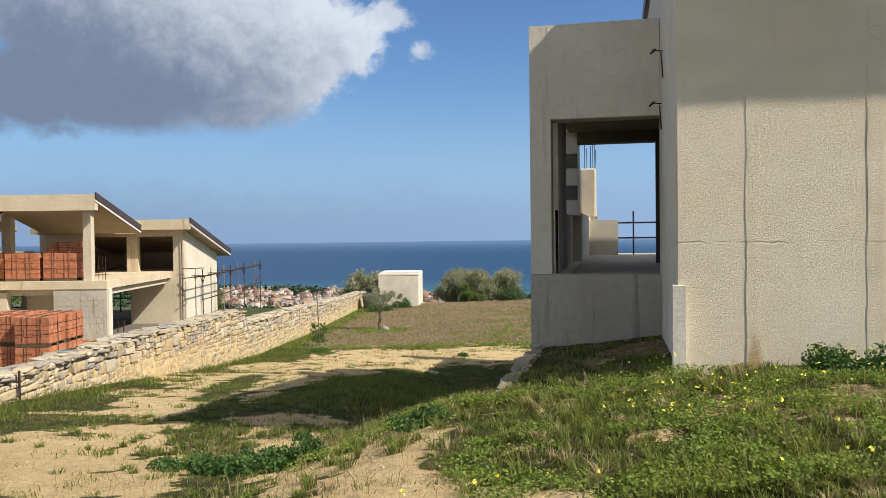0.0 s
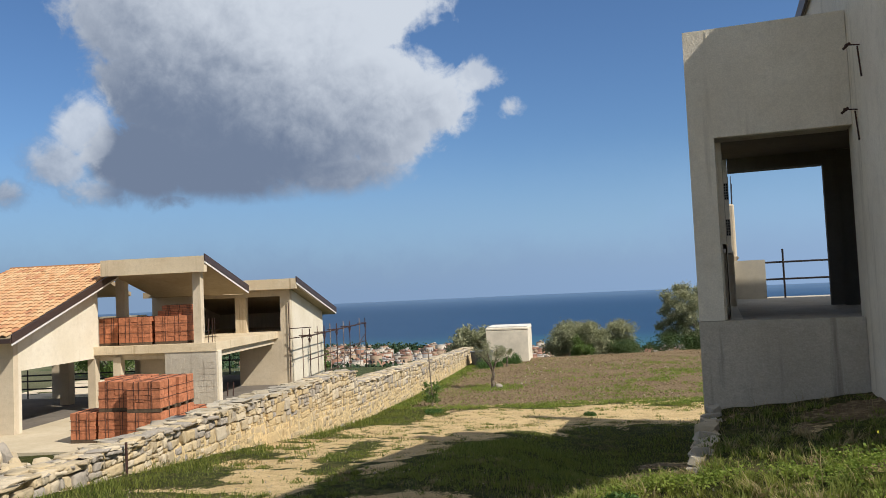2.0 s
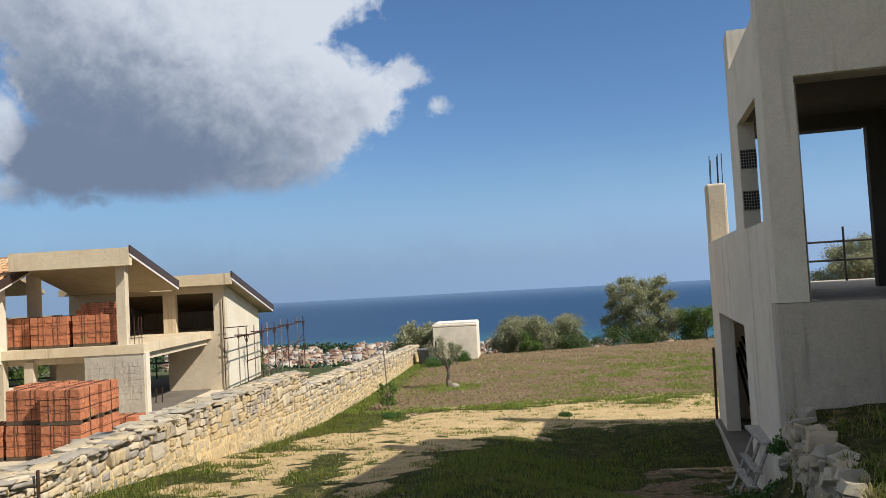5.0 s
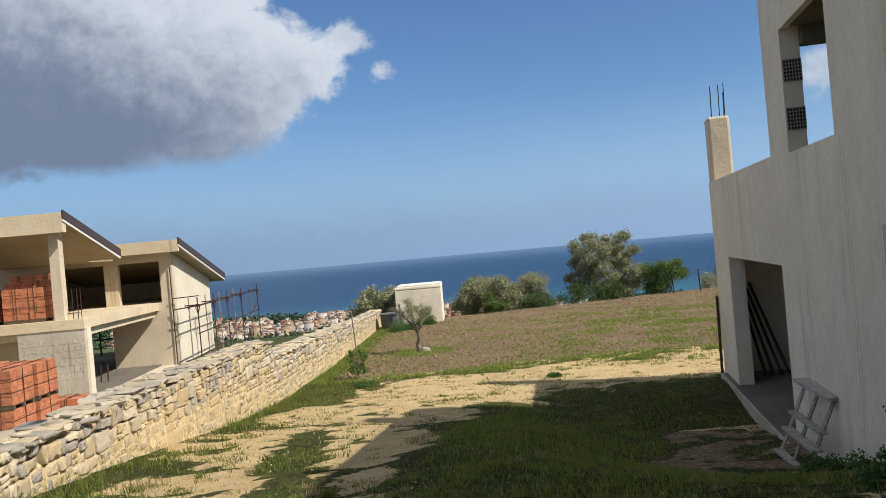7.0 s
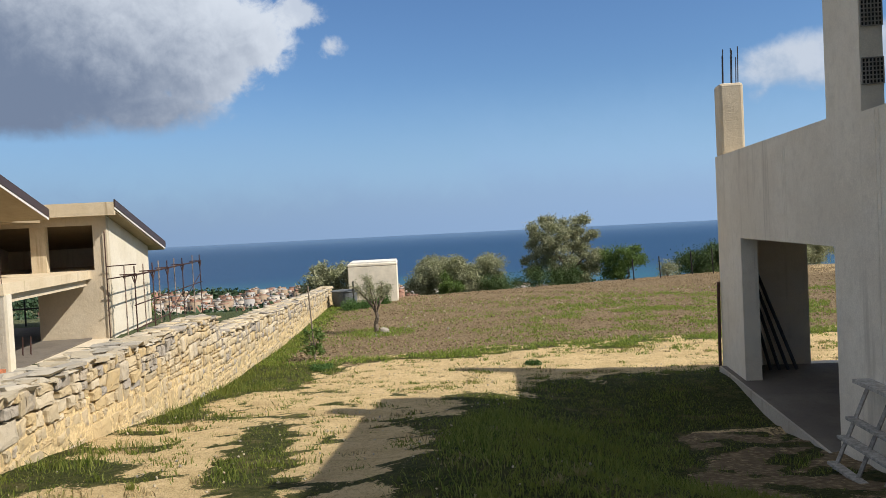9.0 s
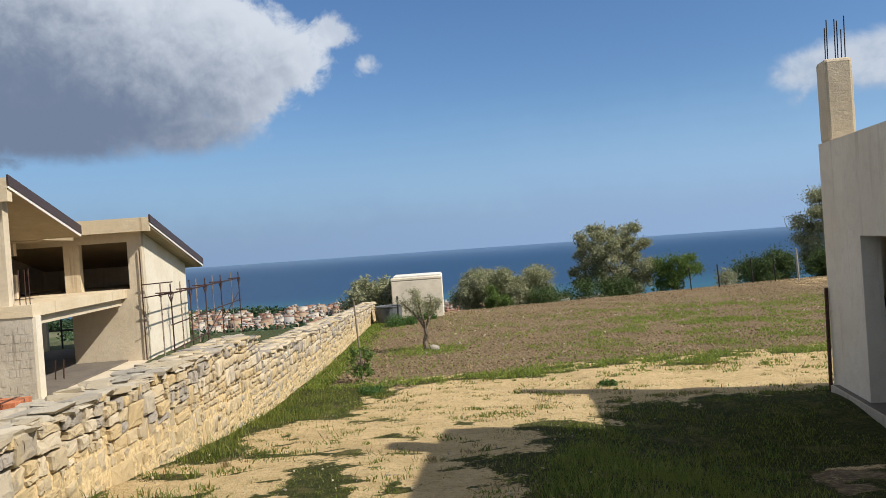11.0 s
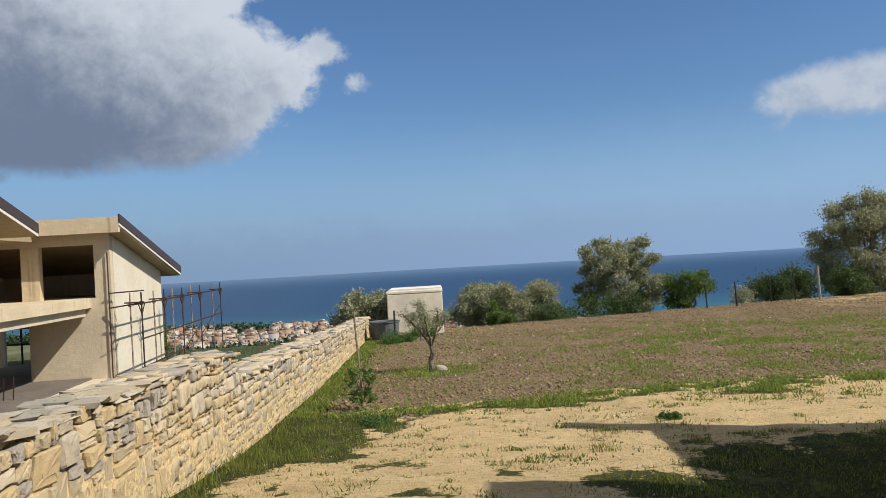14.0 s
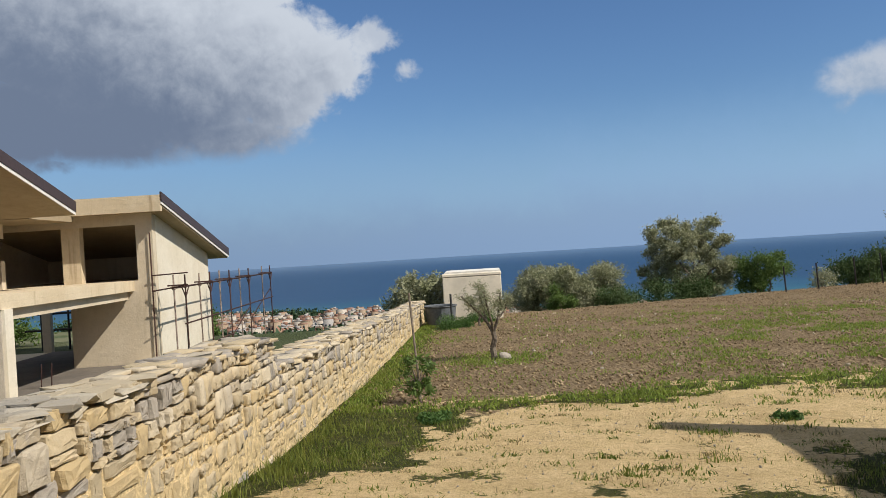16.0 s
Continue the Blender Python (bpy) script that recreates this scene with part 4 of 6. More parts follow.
def build_props():
    for k, (y, a) in enumerate(((22.3, 0.0), (22.1, 0.12), (21.9, 0.2), (22.2, 0.3))):
        b = rod(bmesh.new(), (0.2 - 0.15 * k, 22.95, -0.06), (-0.33 - 0.05 * k, 23.45, 1.75 - 0.12 * k), 0.03)
        tagged(link_mesh("formwork_pole", b, BLACK_PLASTIC), "long dark pole leaning in the garage", "pole", "leaning poles")
    b = rod(bmesh.new(), (-0.96, 23.7, float(ground_z(-0.96, 23.7)) - 0.02), (-0.93, 23.72, 1.5), 0.03)
    tagged(link_mesh("steel_prop", b, RUST), "rusty steel prop standing at the building corner", "pole")


build_props()


# ---- neighbour's house ----
HOUSE = pose(-18.91, 34.65, 0, 0, 0, 13)


def sloped(bm, u0, u1, v0, v1, z0, z1, thick):
    """A slab that falls from z0 at v0 to z1 at v1."""
    return hexa(bm, ((u0, v0, z0 - thick), (u1, v0, z0 - thick), (u1, v1, z1 - thick), (u0, v1, z1 - thick)),
                ((u0, v0, z0), (u1, v0, z0), (u1, v1, z1), (u0, v1, z1)))


def build_tile_roof(e, u0, u1, v0, v1, z0, z1):
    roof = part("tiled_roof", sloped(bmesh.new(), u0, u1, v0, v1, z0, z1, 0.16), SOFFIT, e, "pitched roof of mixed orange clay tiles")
    run = math.hypot(v1 - v0, z1 - z0)
    tilt = math.atan2(z1 - z0, v1 - v0)
    bm = bmesh.new()
    n, w, length = 6, 0.2, 0.42
    rings = []
    for y, lift, r in ((0, 0.03, 0.105), (length, 0.0, 0.085)):
        rings.append([bm.verts.new((-r * math.cos(i * math.pi / n), y, lift + 0.06 * math.sin(i * math.pi / n))) for i in range(n + 1)])
        rings.append([bm.verts.new((-0.8 * r * math.cos(i * math.pi / n), y, lift + 0.045 * math.sin(i * math.pi / n) - 0.012)) for i in range(n + 1)])
    for i in range(n):
        bm.faces.new((rings[0][i], rings[0][i + 1], rings[2][i + 1], rings[2][i]))
        bm.faces.new((rings[0][i + 1], rings[0][i], rings[1][i], rings[1][i + 1]))
    me = bpy.data.meshes.new("roof_tile")
    bm.to_mesh(me)
    bm.free()
    me.materials.append(TILE)
    co, tri = mesh_arrays(me)
    rows, cols = int(run / 0.34), int((u1 - u0) / w)
    V, F, base, made = [], [], 0, 0
    r = random.Random(5)
    for j in range(rows):
        for i in range(cols):
            d = j * 0.34
            m = (Matrix.Translation((u0 + 0.1 + i * w, v0 + d * math.cos(tilt), z0 + d * math.sin(tilt) + 0.025 + r.uniform(-0.008, 0.008)))
                 @ Matrix.Rotation(tilt, 4, "X") @ Matrix.Rotation(r.uniform(-0.04, 0.04), 4, "Z"))
            if i >= cols - 16 and made < 300:
                ob = new("roof_tile", me)
                ob.parent, ob.matrix_local = roof, m
                made += 1
            else:
                a = np.array(m)
                V.append(co @ a[:3, :3].T + a[:3, 3])
                F.append(tri + base)
                base += len(co)
    tagged(flat_mesh("roof_tiles", np.concatenate(V), np.concatenate(F), TILE, 3, roof), "mixed orange and buff clay tiles", kind="stuff")
    part("ridge_cap", boxes((u0, u1, v1 - 0.1, v1 + 0.12, z1 + 0.0, z1 + 0.1)), TILE, roof)
    return roof


def rake(e, u, v0, v1, z0, z1):
    """Brown flashing above a white strip, along a sloping roof edge."""
    part("rake_flashing", sloped(bmesh.new(), u, u + 0.05, v0, v1, z0 + 0.06, z1 + 0.06, 0.26), BROWN_METAL, e, "dark brown metal edge")
    part("rake_trim", sloped(bmesh.new(), u + 0.004, u + 0.03, v0 + 0.01, v1 - 0.01, z0 - 0.2, z1 - 0.2, 0.08), WHITE_TRIM, e, "white painted strip")


def build_house():
    e = empty("unfinished_house", HOUSE, "unfinished two-storey concrete house with partly tiled roofs", "house")
    S = 1.84
    # garage wing
    part("wing_front_wall", boxes((-14, -5.87, -11.3, -11.05, -1.2, 2.42)), CONCRETE_WARM, e)
    bm = bmesh.new()
    hexa(bm, ((-6.12, -11.05, -1.2), (-5.87, -11.05, -1.2), (-5.87, -10.9, -1.2), (-6.12, -10.9, -1.2)), ((-6.12, -11.05, 1.42), (-5.87, -11.05, 1.42), (-5.87, -10.9, 1.42), (-6.12, -10.9, 1.42)))
    hexa(bm, ((-6.12, -11.05, 1.42), (-5.87, -11.05, 1.42), (-5.87, -6.3, 1.42), (-6.12, -6.3, 1.42)), ((-6.12, -11.05, 2.66), (-5.87, -11.05, 2.66), (-5.87, -6.3, 4.22), (-6.12, -6.3, 4.22)))
    part("wing_gable_wall", bm, PLASTER_SUNLIT, e, "pale board-marked concrete wall with a wide opening")
    part("wing_rear_wall", boxes((-14, -6.1, -2.2, -2.0, 1.25, 2.9), (-14, -13.6, -2.2, -2.0, -1.2, 1.25), (-10.4, -10.0, -2.2, -2.0, -1.2, 1.25), (-6.6, -6.1, -2.2, -2.0, -1.2, 1.25)), CONCRETE_WARM, e)
    for b in ((-6.15, -5.85, -6.6, -6.3, -1.2, 1.42), (-8.6, -8.2, -4.5, -4.1, -1.2, 3.0)):
        part("wing_column", boxes(b), CONCRETE_WARM, e)
    build_tile_roof(e, -10.6, -5.42, -12.0, -4.5, 2.52, 5.0)
    rake(e, -5.41, -12.05, -5.0, 2.56, 4.89)
    part("eave_gutter", boxes((-10.6, -5.4, -12.1, -12.0, 2.36, 2.5)), BROWN_METAL, e)
    # Hidden back slope, added to keep daylight out of the wing.
    part("hidden_wing_roof", sloped(bmesh.new(), -10.6, -7.0, -4.5, -1.6, 4.84, 3.9, 0.16), SOFFIT, e)
    part("wing_end_wall", boxes((-10.6, -10.4, -11.05, -2.2, 0.9, 2.4)), CONCRETE_WARM, e)
    # Dark sheet added over the plinth; its colour imitates shade inside the wing.
    part("wing_floor", boxes((-13.9, -6.2, -10.9, -2.2, -0.66, -0.54)), CONCRETE_DARK_SHADE, e, "cement floor coloured dark for indoor shade")
    # middle block
    part("floor_slab", boxes((-6.1, -1.1, -6.66, 0.49, 1.54, S)), CONCRETE_BOARD, e, "cream concrete floor slab edge")
    # Another added dark sheet, coloured for the shade of the ground-floor rooms.
    part("ground_floor", boxes((-6.0, -1.2, -6.2, 5.7, -0.66, -0.57)), CONCRETE_DARK_SHADE, e, "cement floor coloured dark for indoor shade")
    part("floor_beam", boxes((-6.0, -1.3, -6.3, -6.0, 1.3, 1.54), (-1.5, -1.25, -6.0, 0.4, 1.3, 1.54)), CONCRETE_WARM, e)
    pier = part("block_pier", boxes((-3.1, -1.13, -6.63, -6.3, -1.2, 1.54)), CONCRETE_DAMP_SHADE, e, "grey pier with formwork imprints")
    r = random.Random(3)
    for j in range(9):
        for i in range(11):
            if r.random() < 0.8:
                u, z = -2.98 + i * 0.165 + (j % 2) * 0.05, -0.6 + j * 0.215
                part("block_imprint", boxes((u, u + 0.14, -6.634 - r.uniform(0, 0.006), -6.632, z, z + 0.2)), CONCRETE_DAMP_SHADE, pier)
    part("pier_edge", boxes((-1.128, -1.06, -6.6, -6.28, -1.2, 1.54)), PLASTER_SUNLIT, e)
    part("inner_wall", boxes((-4.8, -3.1, -5.2, -5.0, -1.2, 1.42), (-5.2, -4.9, -6.5, -6.2, -1.2, 1.42)), CONCRETE_WARM, e)
    part("upper_column", boxes((-2.02, -1.72, -6.5, -6.2, S, 4.5)), CONCRETE_WARM, e)
    part("upper_column", boxes((-5.75, -5.4, -5.2, -4.85, S, 4.6)), CONCRETE_WARM, e)
    part("upper_rear_wall", boxes((-6.0, -4.4, -1.3, -1.1, S, 4.2), (-4.4, -3.9, -1.3, -1.1, S, 2.6), (-4.4, -3.9, -1.3, -1.1, 3.2, 4.2)), CONCRETE_WARM, e)
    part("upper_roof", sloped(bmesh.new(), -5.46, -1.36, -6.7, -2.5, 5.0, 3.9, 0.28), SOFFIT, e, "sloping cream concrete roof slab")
    part("roof_front_beam", boxes((-5.36, -1.36, -6.95, -6.7, 4.46, 5.05)), CONCRETE_BOARD, e)
    rake(e, -1.355, -6.95, -2.5, 5.06, 3.9)
    # right block
    part("right_front_wall", boxes((-2.95, -0.49, 0.49, 0.74, -1.2, S), (-0.97, -0.49, 0.49, 0.74, S, 3.45), (-6.0, -0.49, 0.49, 0.74, 3.45, 3.85)), CONCRETE_WARM, e, "cream concrete wall with window hole")
    part("front_column", boxes((-3.1, -2.58, 0.488, 0.76, S, 3.45)), CONCRETE_BOARD, e, "board-marked column with vertical stains")
    bm = bmesh.new()
    hexa(bm, ((-0.74, 0.745, -1.2), (-0.48, 0.745, -1.2), (-0.48, 6.0, -1.2), (-0.74, 6.0, -1.2)), ((-0.74, 0.745, 3.8), (-0.48, 0.745, 3.8), (-0.48, 6.0, 2.55), (-0.74, 6.0, 2.55)))
    part("right_side_wall", bm, PLASTER_SUNLIT, e, "sunlit white side wall")
    part("right_rear_wall", boxes((-6.4, -6.1, 5.8, 6.0, -1.2, 2.5), (-3.5, -0.74, 5.8, 6.0, -1.2, 2.5), (-6.1, -3.5, 5.8, 6.0, 1.3, 2.5), (-6.0, -0.74, 5.8, 6.0, 2.5, 2.62)), CONCRETE_WARM, e)
    part("right_floor_slab", boxes((-6.0, -0.74, 0.74, 5.8, 1.42, S)), CONCRETE_WARM, e)
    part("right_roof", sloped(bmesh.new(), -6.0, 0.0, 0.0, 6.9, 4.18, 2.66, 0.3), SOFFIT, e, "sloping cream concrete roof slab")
    part("roof_front_beam", boxes((-6.0, 0.0, -0.15, 0.0, 3.76, 4.22)), CONCRETE_BOARD, e)
    rake(e, 0.004, -0.15, 6.95, 4.24, 2.66)
    # Hidden slab and left wall added to shut daylight out of the upper rooms.
    part("hidden_gap_slab", boxes((-6.0, -2.5, -2.5, 0.0, 3.6, 3.84)), SOFFIT, e)
    part("upper_left_wall", boxes((-6.3, -6.05, -1.1, 6.0, 1.84, 4.0)), CONCRETE_WARM, e)
    part("house_plinth", boxes((-14, -0.5, -11.0, 6.0, -1.6, -0.62)), CONCRETE_WARM, e)
    for u in (-1.5, -1.35, -1.25):
        part("starter_bar", rod(bmesh.new(), (u, -6.4, S), (u + 0.02, -6.42, S + 0.9), 0.012), RUST, e)
    for u, v in ((-2.2, -3.0), (-2.0, -2.9), (-1.9, -3.1), (-2.1, -3.2)):
        part("starter_bar", rod(bmesh.new(), (u, v, -0.6), (u + 0.03, v, 0.0), 0.012), RUST, e)
    return e


build_house()
tagged(link_mesh("apron", boxes((-9.0, 1.2, -14.2, -6.6, -1.6, -0.55)), APRON), "pale cement yard slab beside the house", "slab", kind="structure").matrix_world = HOUSE


def build_scaffold():
    e = empty("scaffold", HOUSE, "rusty tube scaffold along the sunlit side wall", "scaffold")
    bays = (0.05, 2.6, 5.0, 7.9, 12.0)
    for u, rust in ((0.5, RUST), (0.08, PALE_STEEL)):
        for v in bays:
            w = v + (0.3 if u < 0.3 else 0.0)
            part("standard", rod(bmesh.new(), (u, w, -1.3), (u + 0.03 * noise.noise((v, u, 1)), w, 1.93 + 0.08 * noise.noise((v, u, 5))), 0.024), rust, e)
    for z in (1.6, 0.55, -0.3):
        part("ledger", rod(bmesh.new(), (0.5, -0.1, z), (0.5, 12.3 if z > 0 else 5.2, z + 0.03), 0.024), RUST, e)
    part("ledger", rod(bmesh.new(), (0.08, 0.2, 1.55), (0.08, 12.3, 1.58), 0.022), RUST, e)
    part("brace", rod(bmesh.new(), (0.5, 7.9, 0.0), (0.5, 12.0, 1.0), 0.02), RUST, e)
    part("brace", rod(bmesh.new(), (0.52, 5.0, -0.3), (0.52, 7.9, 0.5), 0.02), RUST, e)
    for v in bays:
        part("transom", rod(bmesh.new(), (0.0, v, 1.64), (0.58, v, 1.64), 0.022), RUST, e)
        for s in (-0.32, 0.32):
            part("knee_brace", rod(bmesh.new(), (0.5, v, 1.28), (0.5, v + s, 1.6), 0.018), RUST, e)
        part("coupler", boxes((0.46, 0.54, v - 0.05, v + 0.05, 1.56, 1.67)), RUST, e)
        part("coupler", boxes((0.04, 0.12, v + 0.25, v + 0.35, 1.5, 1.62)), PALE_STEEL, e)
    part("ledger", rod(bmesh.new(), (-0.55, 0.36, 1.5), (0.5, 0.05, 1.62), 0.022), RUST, e)
    part("standard", rod(bmesh.new(), (-0.55, 0.42, -1.3), (-0.55, 0.42, 3.2), 0.021), RUST, e)
    part("ledger", rod(bmesh.new(), (-0.55, 0.36, 1.95), (0.5, 0.36, 1.98), 0.02), RUST, e)
    e2 = empty("rear_scaffold", HOUSE, "dark tube scaffold behind the house openings", "scaffold")
    for u in (-7.0, -6.0, -5.0, -4.0):
        part("standard", rod(bmesh.new(), (u, 7.0, -1.3), (u, 7.0, 2.0), 0.04), DARK_STEEL, e2)
    for z in (0.1, 0.7, 1.2):
        part("ledger", rod(bmesh.new(), (-7.6, 7.0, z), (-3.4, 7.0, z + 0.02), 0.04), DARK_STEEL, e2)
    e3 = empty("yard_rail", HOUSE, "dark steel rails stored behind the open garage", "rack")
    for z in (-0.2, 0.15, 0.4):
        part("rail", rod(bmesh.new(), (-13.0, -1.5, z), (-5.5, -1.5, z + 0.05), 0.035), DARK_STEEL, e3)
    for u in (-12, -10.5, -9, -7.6, -6.3):
        part("post", rod(bmesh.new(), (u, -1.5, -0.8), (u, -1.5, 0.65), 0.03), DARK_STEEL, e3)


build_scaffold()


def brick_mesh(sx, sy, sz):
    bm = boxes((0.002, sx - 0.002, 0.002, sy - 0.002, 0.003, sz - 0.003))
    bmesh.ops.bevel(bm, geom=list(bm.edges), offset=0.004, segments=1, affect="EDGES")
    me = bpy.data.meshes.new("brick")
    bm.to_mesh(me)
    bm.free()
    me.materials.append(BRICK)
    return me


BRICK_MESH = brick_mesh(0.25, 0.25, 0.19)


def build_pallet(u, v, z, nx, ny, nz, turn=0.0, extra=0, wood=True):
    """A strapped stack of hollow bricks; only the outer bricks are laid."""
    m = HOUSE @ pose(u, v, z, 0, 0, turn)
    e = empty("brick_pallet", m, "strapped stack of red hollow bricks on a pallet", "bricks", "brick pallets")
    r = random.Random(int(u * 37 + v * 11 + z * 101))
    low = 0.1 if wood else 0.0
    W, D, H = nx * 0.25, ny * 0.25, nz * 0.19
    if wood:
        part("pallet", boxes((0, W, 0, 0.1, 0, 0.08), (0, W, D / 2 - 0.05, D / 2 + 0.05, 0, 0.08), (0, W, D - 0.1, D, 0, 0.08), (0, W, 0, D, 0.08, 0.1)), PALLET_WOOD, e)
    for k in range(nz + (1 if extra else 0)):
        for i in range(nx):
            for j in range(ny):
                if k < nz - 1 and not (i in (0, nx - 1) or j in (0, ny - 1)):
                    continue
                if k == nz and i >= extra:
                    continue
                b = new("brick", BRICK_MESH)
                b.parent = e
                b.matrix_local = pose(i * 0.25 + r.uniform(-0.006, 0.006), j * 0.25 + r.uniform(-0.01, 0.01), low + k * 0.19, 0, 0, r.uniform(-0.7, 0.7))
    for f in (0.24, 0.33, 0.64, 0.74):
        x = W * f + r.uniform(-0.04, 0.04)
        part("strap", boxes((x, x + 0.013, -0.016, -0.01, low, low + H), (x, x + 0.02, D + 0.01, D + 0.016, low, low + H), (x, x + 0.02, -0.016, D + 0.016, low + H + 0.002, low + H + 0.008)), STRAP, e)
    y = D * 0.5
    for f in (0.36, 0.7):
        z = low + H * f
        part("strap", boxes((-0.014, W + 0.014, -0.014, -0.009, z, z + 0.011), (W + 0.009, W + 0.014, -0.009, D, z, z + 0.011)), STRAP, e)
    part("strap", boxes((-0.016, -0.01, y, y + 0.02, low, low + H), (W + 0.01, W + 0.016, y, y + 0.02, low, low + H), (-0.016, W + 0.016, y, y + 0.02, low + H + 0.01, low + H + 0.016)), STRAP, e)
    return e


for spec in ((-1.05, -13.3, -0.55, 4, 4, 4), (-1.05, -13.3, 0.32, 4, 4, 4), (-2.1, -13.0, -0.55, 4, 4, 4), (-2.1, -12.95, 0.32, 4, 4, 4), (-2.95, -13.0, -0.55, 3, 4, 4),
             (-1.0, -12.2, -0.55, 4, 4, 4), (-1.0, -12.2, 0.32, 4, 4, 4), (-2.15, -11.9, -0.55, 4, 4, 4), (-2.5, -11.9, 0.32, 5, 4, 4), (-0.6, -11.1, -0.55, 4, 3, 3),
             (-5.95, -6.1, 1.84, 3, 4, 5), (-5.0, -6.4, 1.84, 5, 4, 5), (-3.6, -6.35, 1.84, 5, 4, 5)):
    build_pallet(*spec)
build_pallet(-3.55, -6.2, 2.9, 5, 3, 1, 2.0, 0, False)
build_pallet(-3.4, -6.15, 3.095, 4, 3, 1, -2.0, 0, False)


# ---- kiosk, tub, fence ----
def build_kiosk():
    e = empty("utility_cabin", pose(-13.15, 44.77, -0.75, 0, 0, 9), "small grey rendered utility cabin with flat top", "cabin")
    soft(part("body", boxes((0, 2.3, 0, 2.6, -0.6, 1.8)), KIOSK, e), 0.03)
    soft(part("coping", boxes((-0.015, 2.315, -0.015, 2.615, 1.8, 1.93)), KIOSK, e, "grey cement coping"), 0.03)
    part("roof_slab", boxes((0.1, 2.28, 0.06, 2.5, 1.93, 2.0)), KIOSK_TOP, e)


build_kiosk()


def build_tub():
    bm = bmesh.new()
    rings = []
    for z, r in ((0, 0.5), (0.7, 0.58), (0.74, 0.62), (0.78, 0.62), (0.76, 0.55), (0.1, 0.45)):
        rings.append([bm.verts.new((r * math.cos(i * math.tau / 24), r * math.sin(i * math.tau / 24), z)) for i in range(24)])
    for a, b in zip(rings, rings[1:]):
        for i in range(24):
            bm.faces.new((a[i], a[(i + 1) % 24], b[(i + 1) % 24], b[i]))
    bm.faces.new(rings[0][::-1])
    bm.faces.new(rings[-1])
    ob = link_mesh("water_tub", bm, plain("grey_plastic", (0.12, 0.13, 0.14), 0.5))
    ob.matrix_world = pose(-12.9, 43.0, float(ground_z(-12.9, 43.0)) - 0.03)
    tagged(ob, "round grey plastic water tub beside the cabin", "tub")
    b = rod(bmesh.new(), (-12.35, 42.3, float(ground_z(-12.35, 42.3)) - 0.1), (-12.35, 42.3, 0.55), 0.04)
    tagged(link_mesh("fence_post", b, BLACK_PLASTIC), "short dark post in front of the cabin", "post")


build_tub()
for x, y, top in ((2.4, 52.8, 0.5), (4.4, 54.4, 0.62), (5.6, 54.6, 0.72), (0.9, 52.2, 0.45), (6.7, 54.3, 1.0)):
    z = float(ground_z(x, y))
    b = rod(bmesh.new(), (x, y, z - 0.1), (x - 0.06, y, top), 0.035 if top < 1 else 0.06)
    tagged(link_mesh("fence_post", b, DARK_STEEL if top < 1 else PALE_WOOD), "thin post at the far edge of the field", "post", "field fence posts")


# ---- trees ----
def build_tree(x, y, width, height, seed, leaves=7000, size=0.07, mat=None, trunk=True, trunk_h=0.35, name="olive_tree", label="", stems=1, lean=0.0, lumps=26, ground=None, gap=1.0):
    r = np.random.default_rng(seed)
    z = float(ground_z(x, y)) if ground is None else ground
    e = empty(name, pose(x, y, z), label, "tree" if trunk_h > 0.1 else "shrub")
    bm = bmesh.new()
    tops = []
    for s in range(stems):
        p = Vector((0.15 * (s - (stems - 1) / 2), 0, -0.1))
        d = Vector((lean + 0.25 * (s - (stems - 1) / 2), r.uniform(-0.1, 0.1), 1)).normalized()
        rad = 0.045 * height
        for k in range(5):
            q = p + d * height * trunk_h / 4 + Vector((r.uniform(-1, 1), r.uniform(-1, 1), 0)) * 0.025 * height
            rod(bm, p, q, rad, rad * 0.85, 8)
            p, rad = q, rad * 0.85
        tops.append(p)
    centres = []
    for k in range(lumps):
        a, h = r.uniform(0, math.tau), r.uniform(0, 1)
        rad = width / 2 * math.sqrt(r.uniform(0.05, 1)) * (1 - 0.75 * abs(h - 0.4) ** 1.6)
        c = Vector((rad * math.cos(a) + lean * height * 0.4, rad * math.sin(a) * 0.85, height * (trunk_h * 0.75 + (0.96 - trunk_h * 0.75) * h)))
        centres.append(c)
        if k < 14:
            t = tops[k % stems]
            mid = t.lerp(c, 0.5) + Vector((0, 0, 0.06 * height))
            rod(bm, t, mid, 0.016 * height, 0.01 * height, 6)
            rod(bm, mid, c, 0.01 * height, 0.004 * height, 5)
    if trunk:
        part("trunk", bm, BARK, e, "gnarled grey trunk and limbs")
    else:
        bm.free()
    pts = []
    per = leaves // lumps
    for c in centres:
        s = r.uniform(0.6, 1.25) * gap * width * 0.5 / math.sqrt(lumps) * 1.55
        p = r.normal(size=(per, 3))
        p *= 0.52 * s
        p[:, 2] *= 0.8
        pts.append(p + np.array(c))
        twig = r.normal(size=(per // 4, 3)) * s * 0.45
        pts.append(twig + np.array(c))
    p = np.concatenate(pts)
    p = p[p[:, 2] > 0.05 * height * trunk_h]
    v, f = leaf_cloud(p, size, 0.4)
    tagged(flat_mesh("crown", v, f, mat or OLIVE, 4, e), "")
    return e


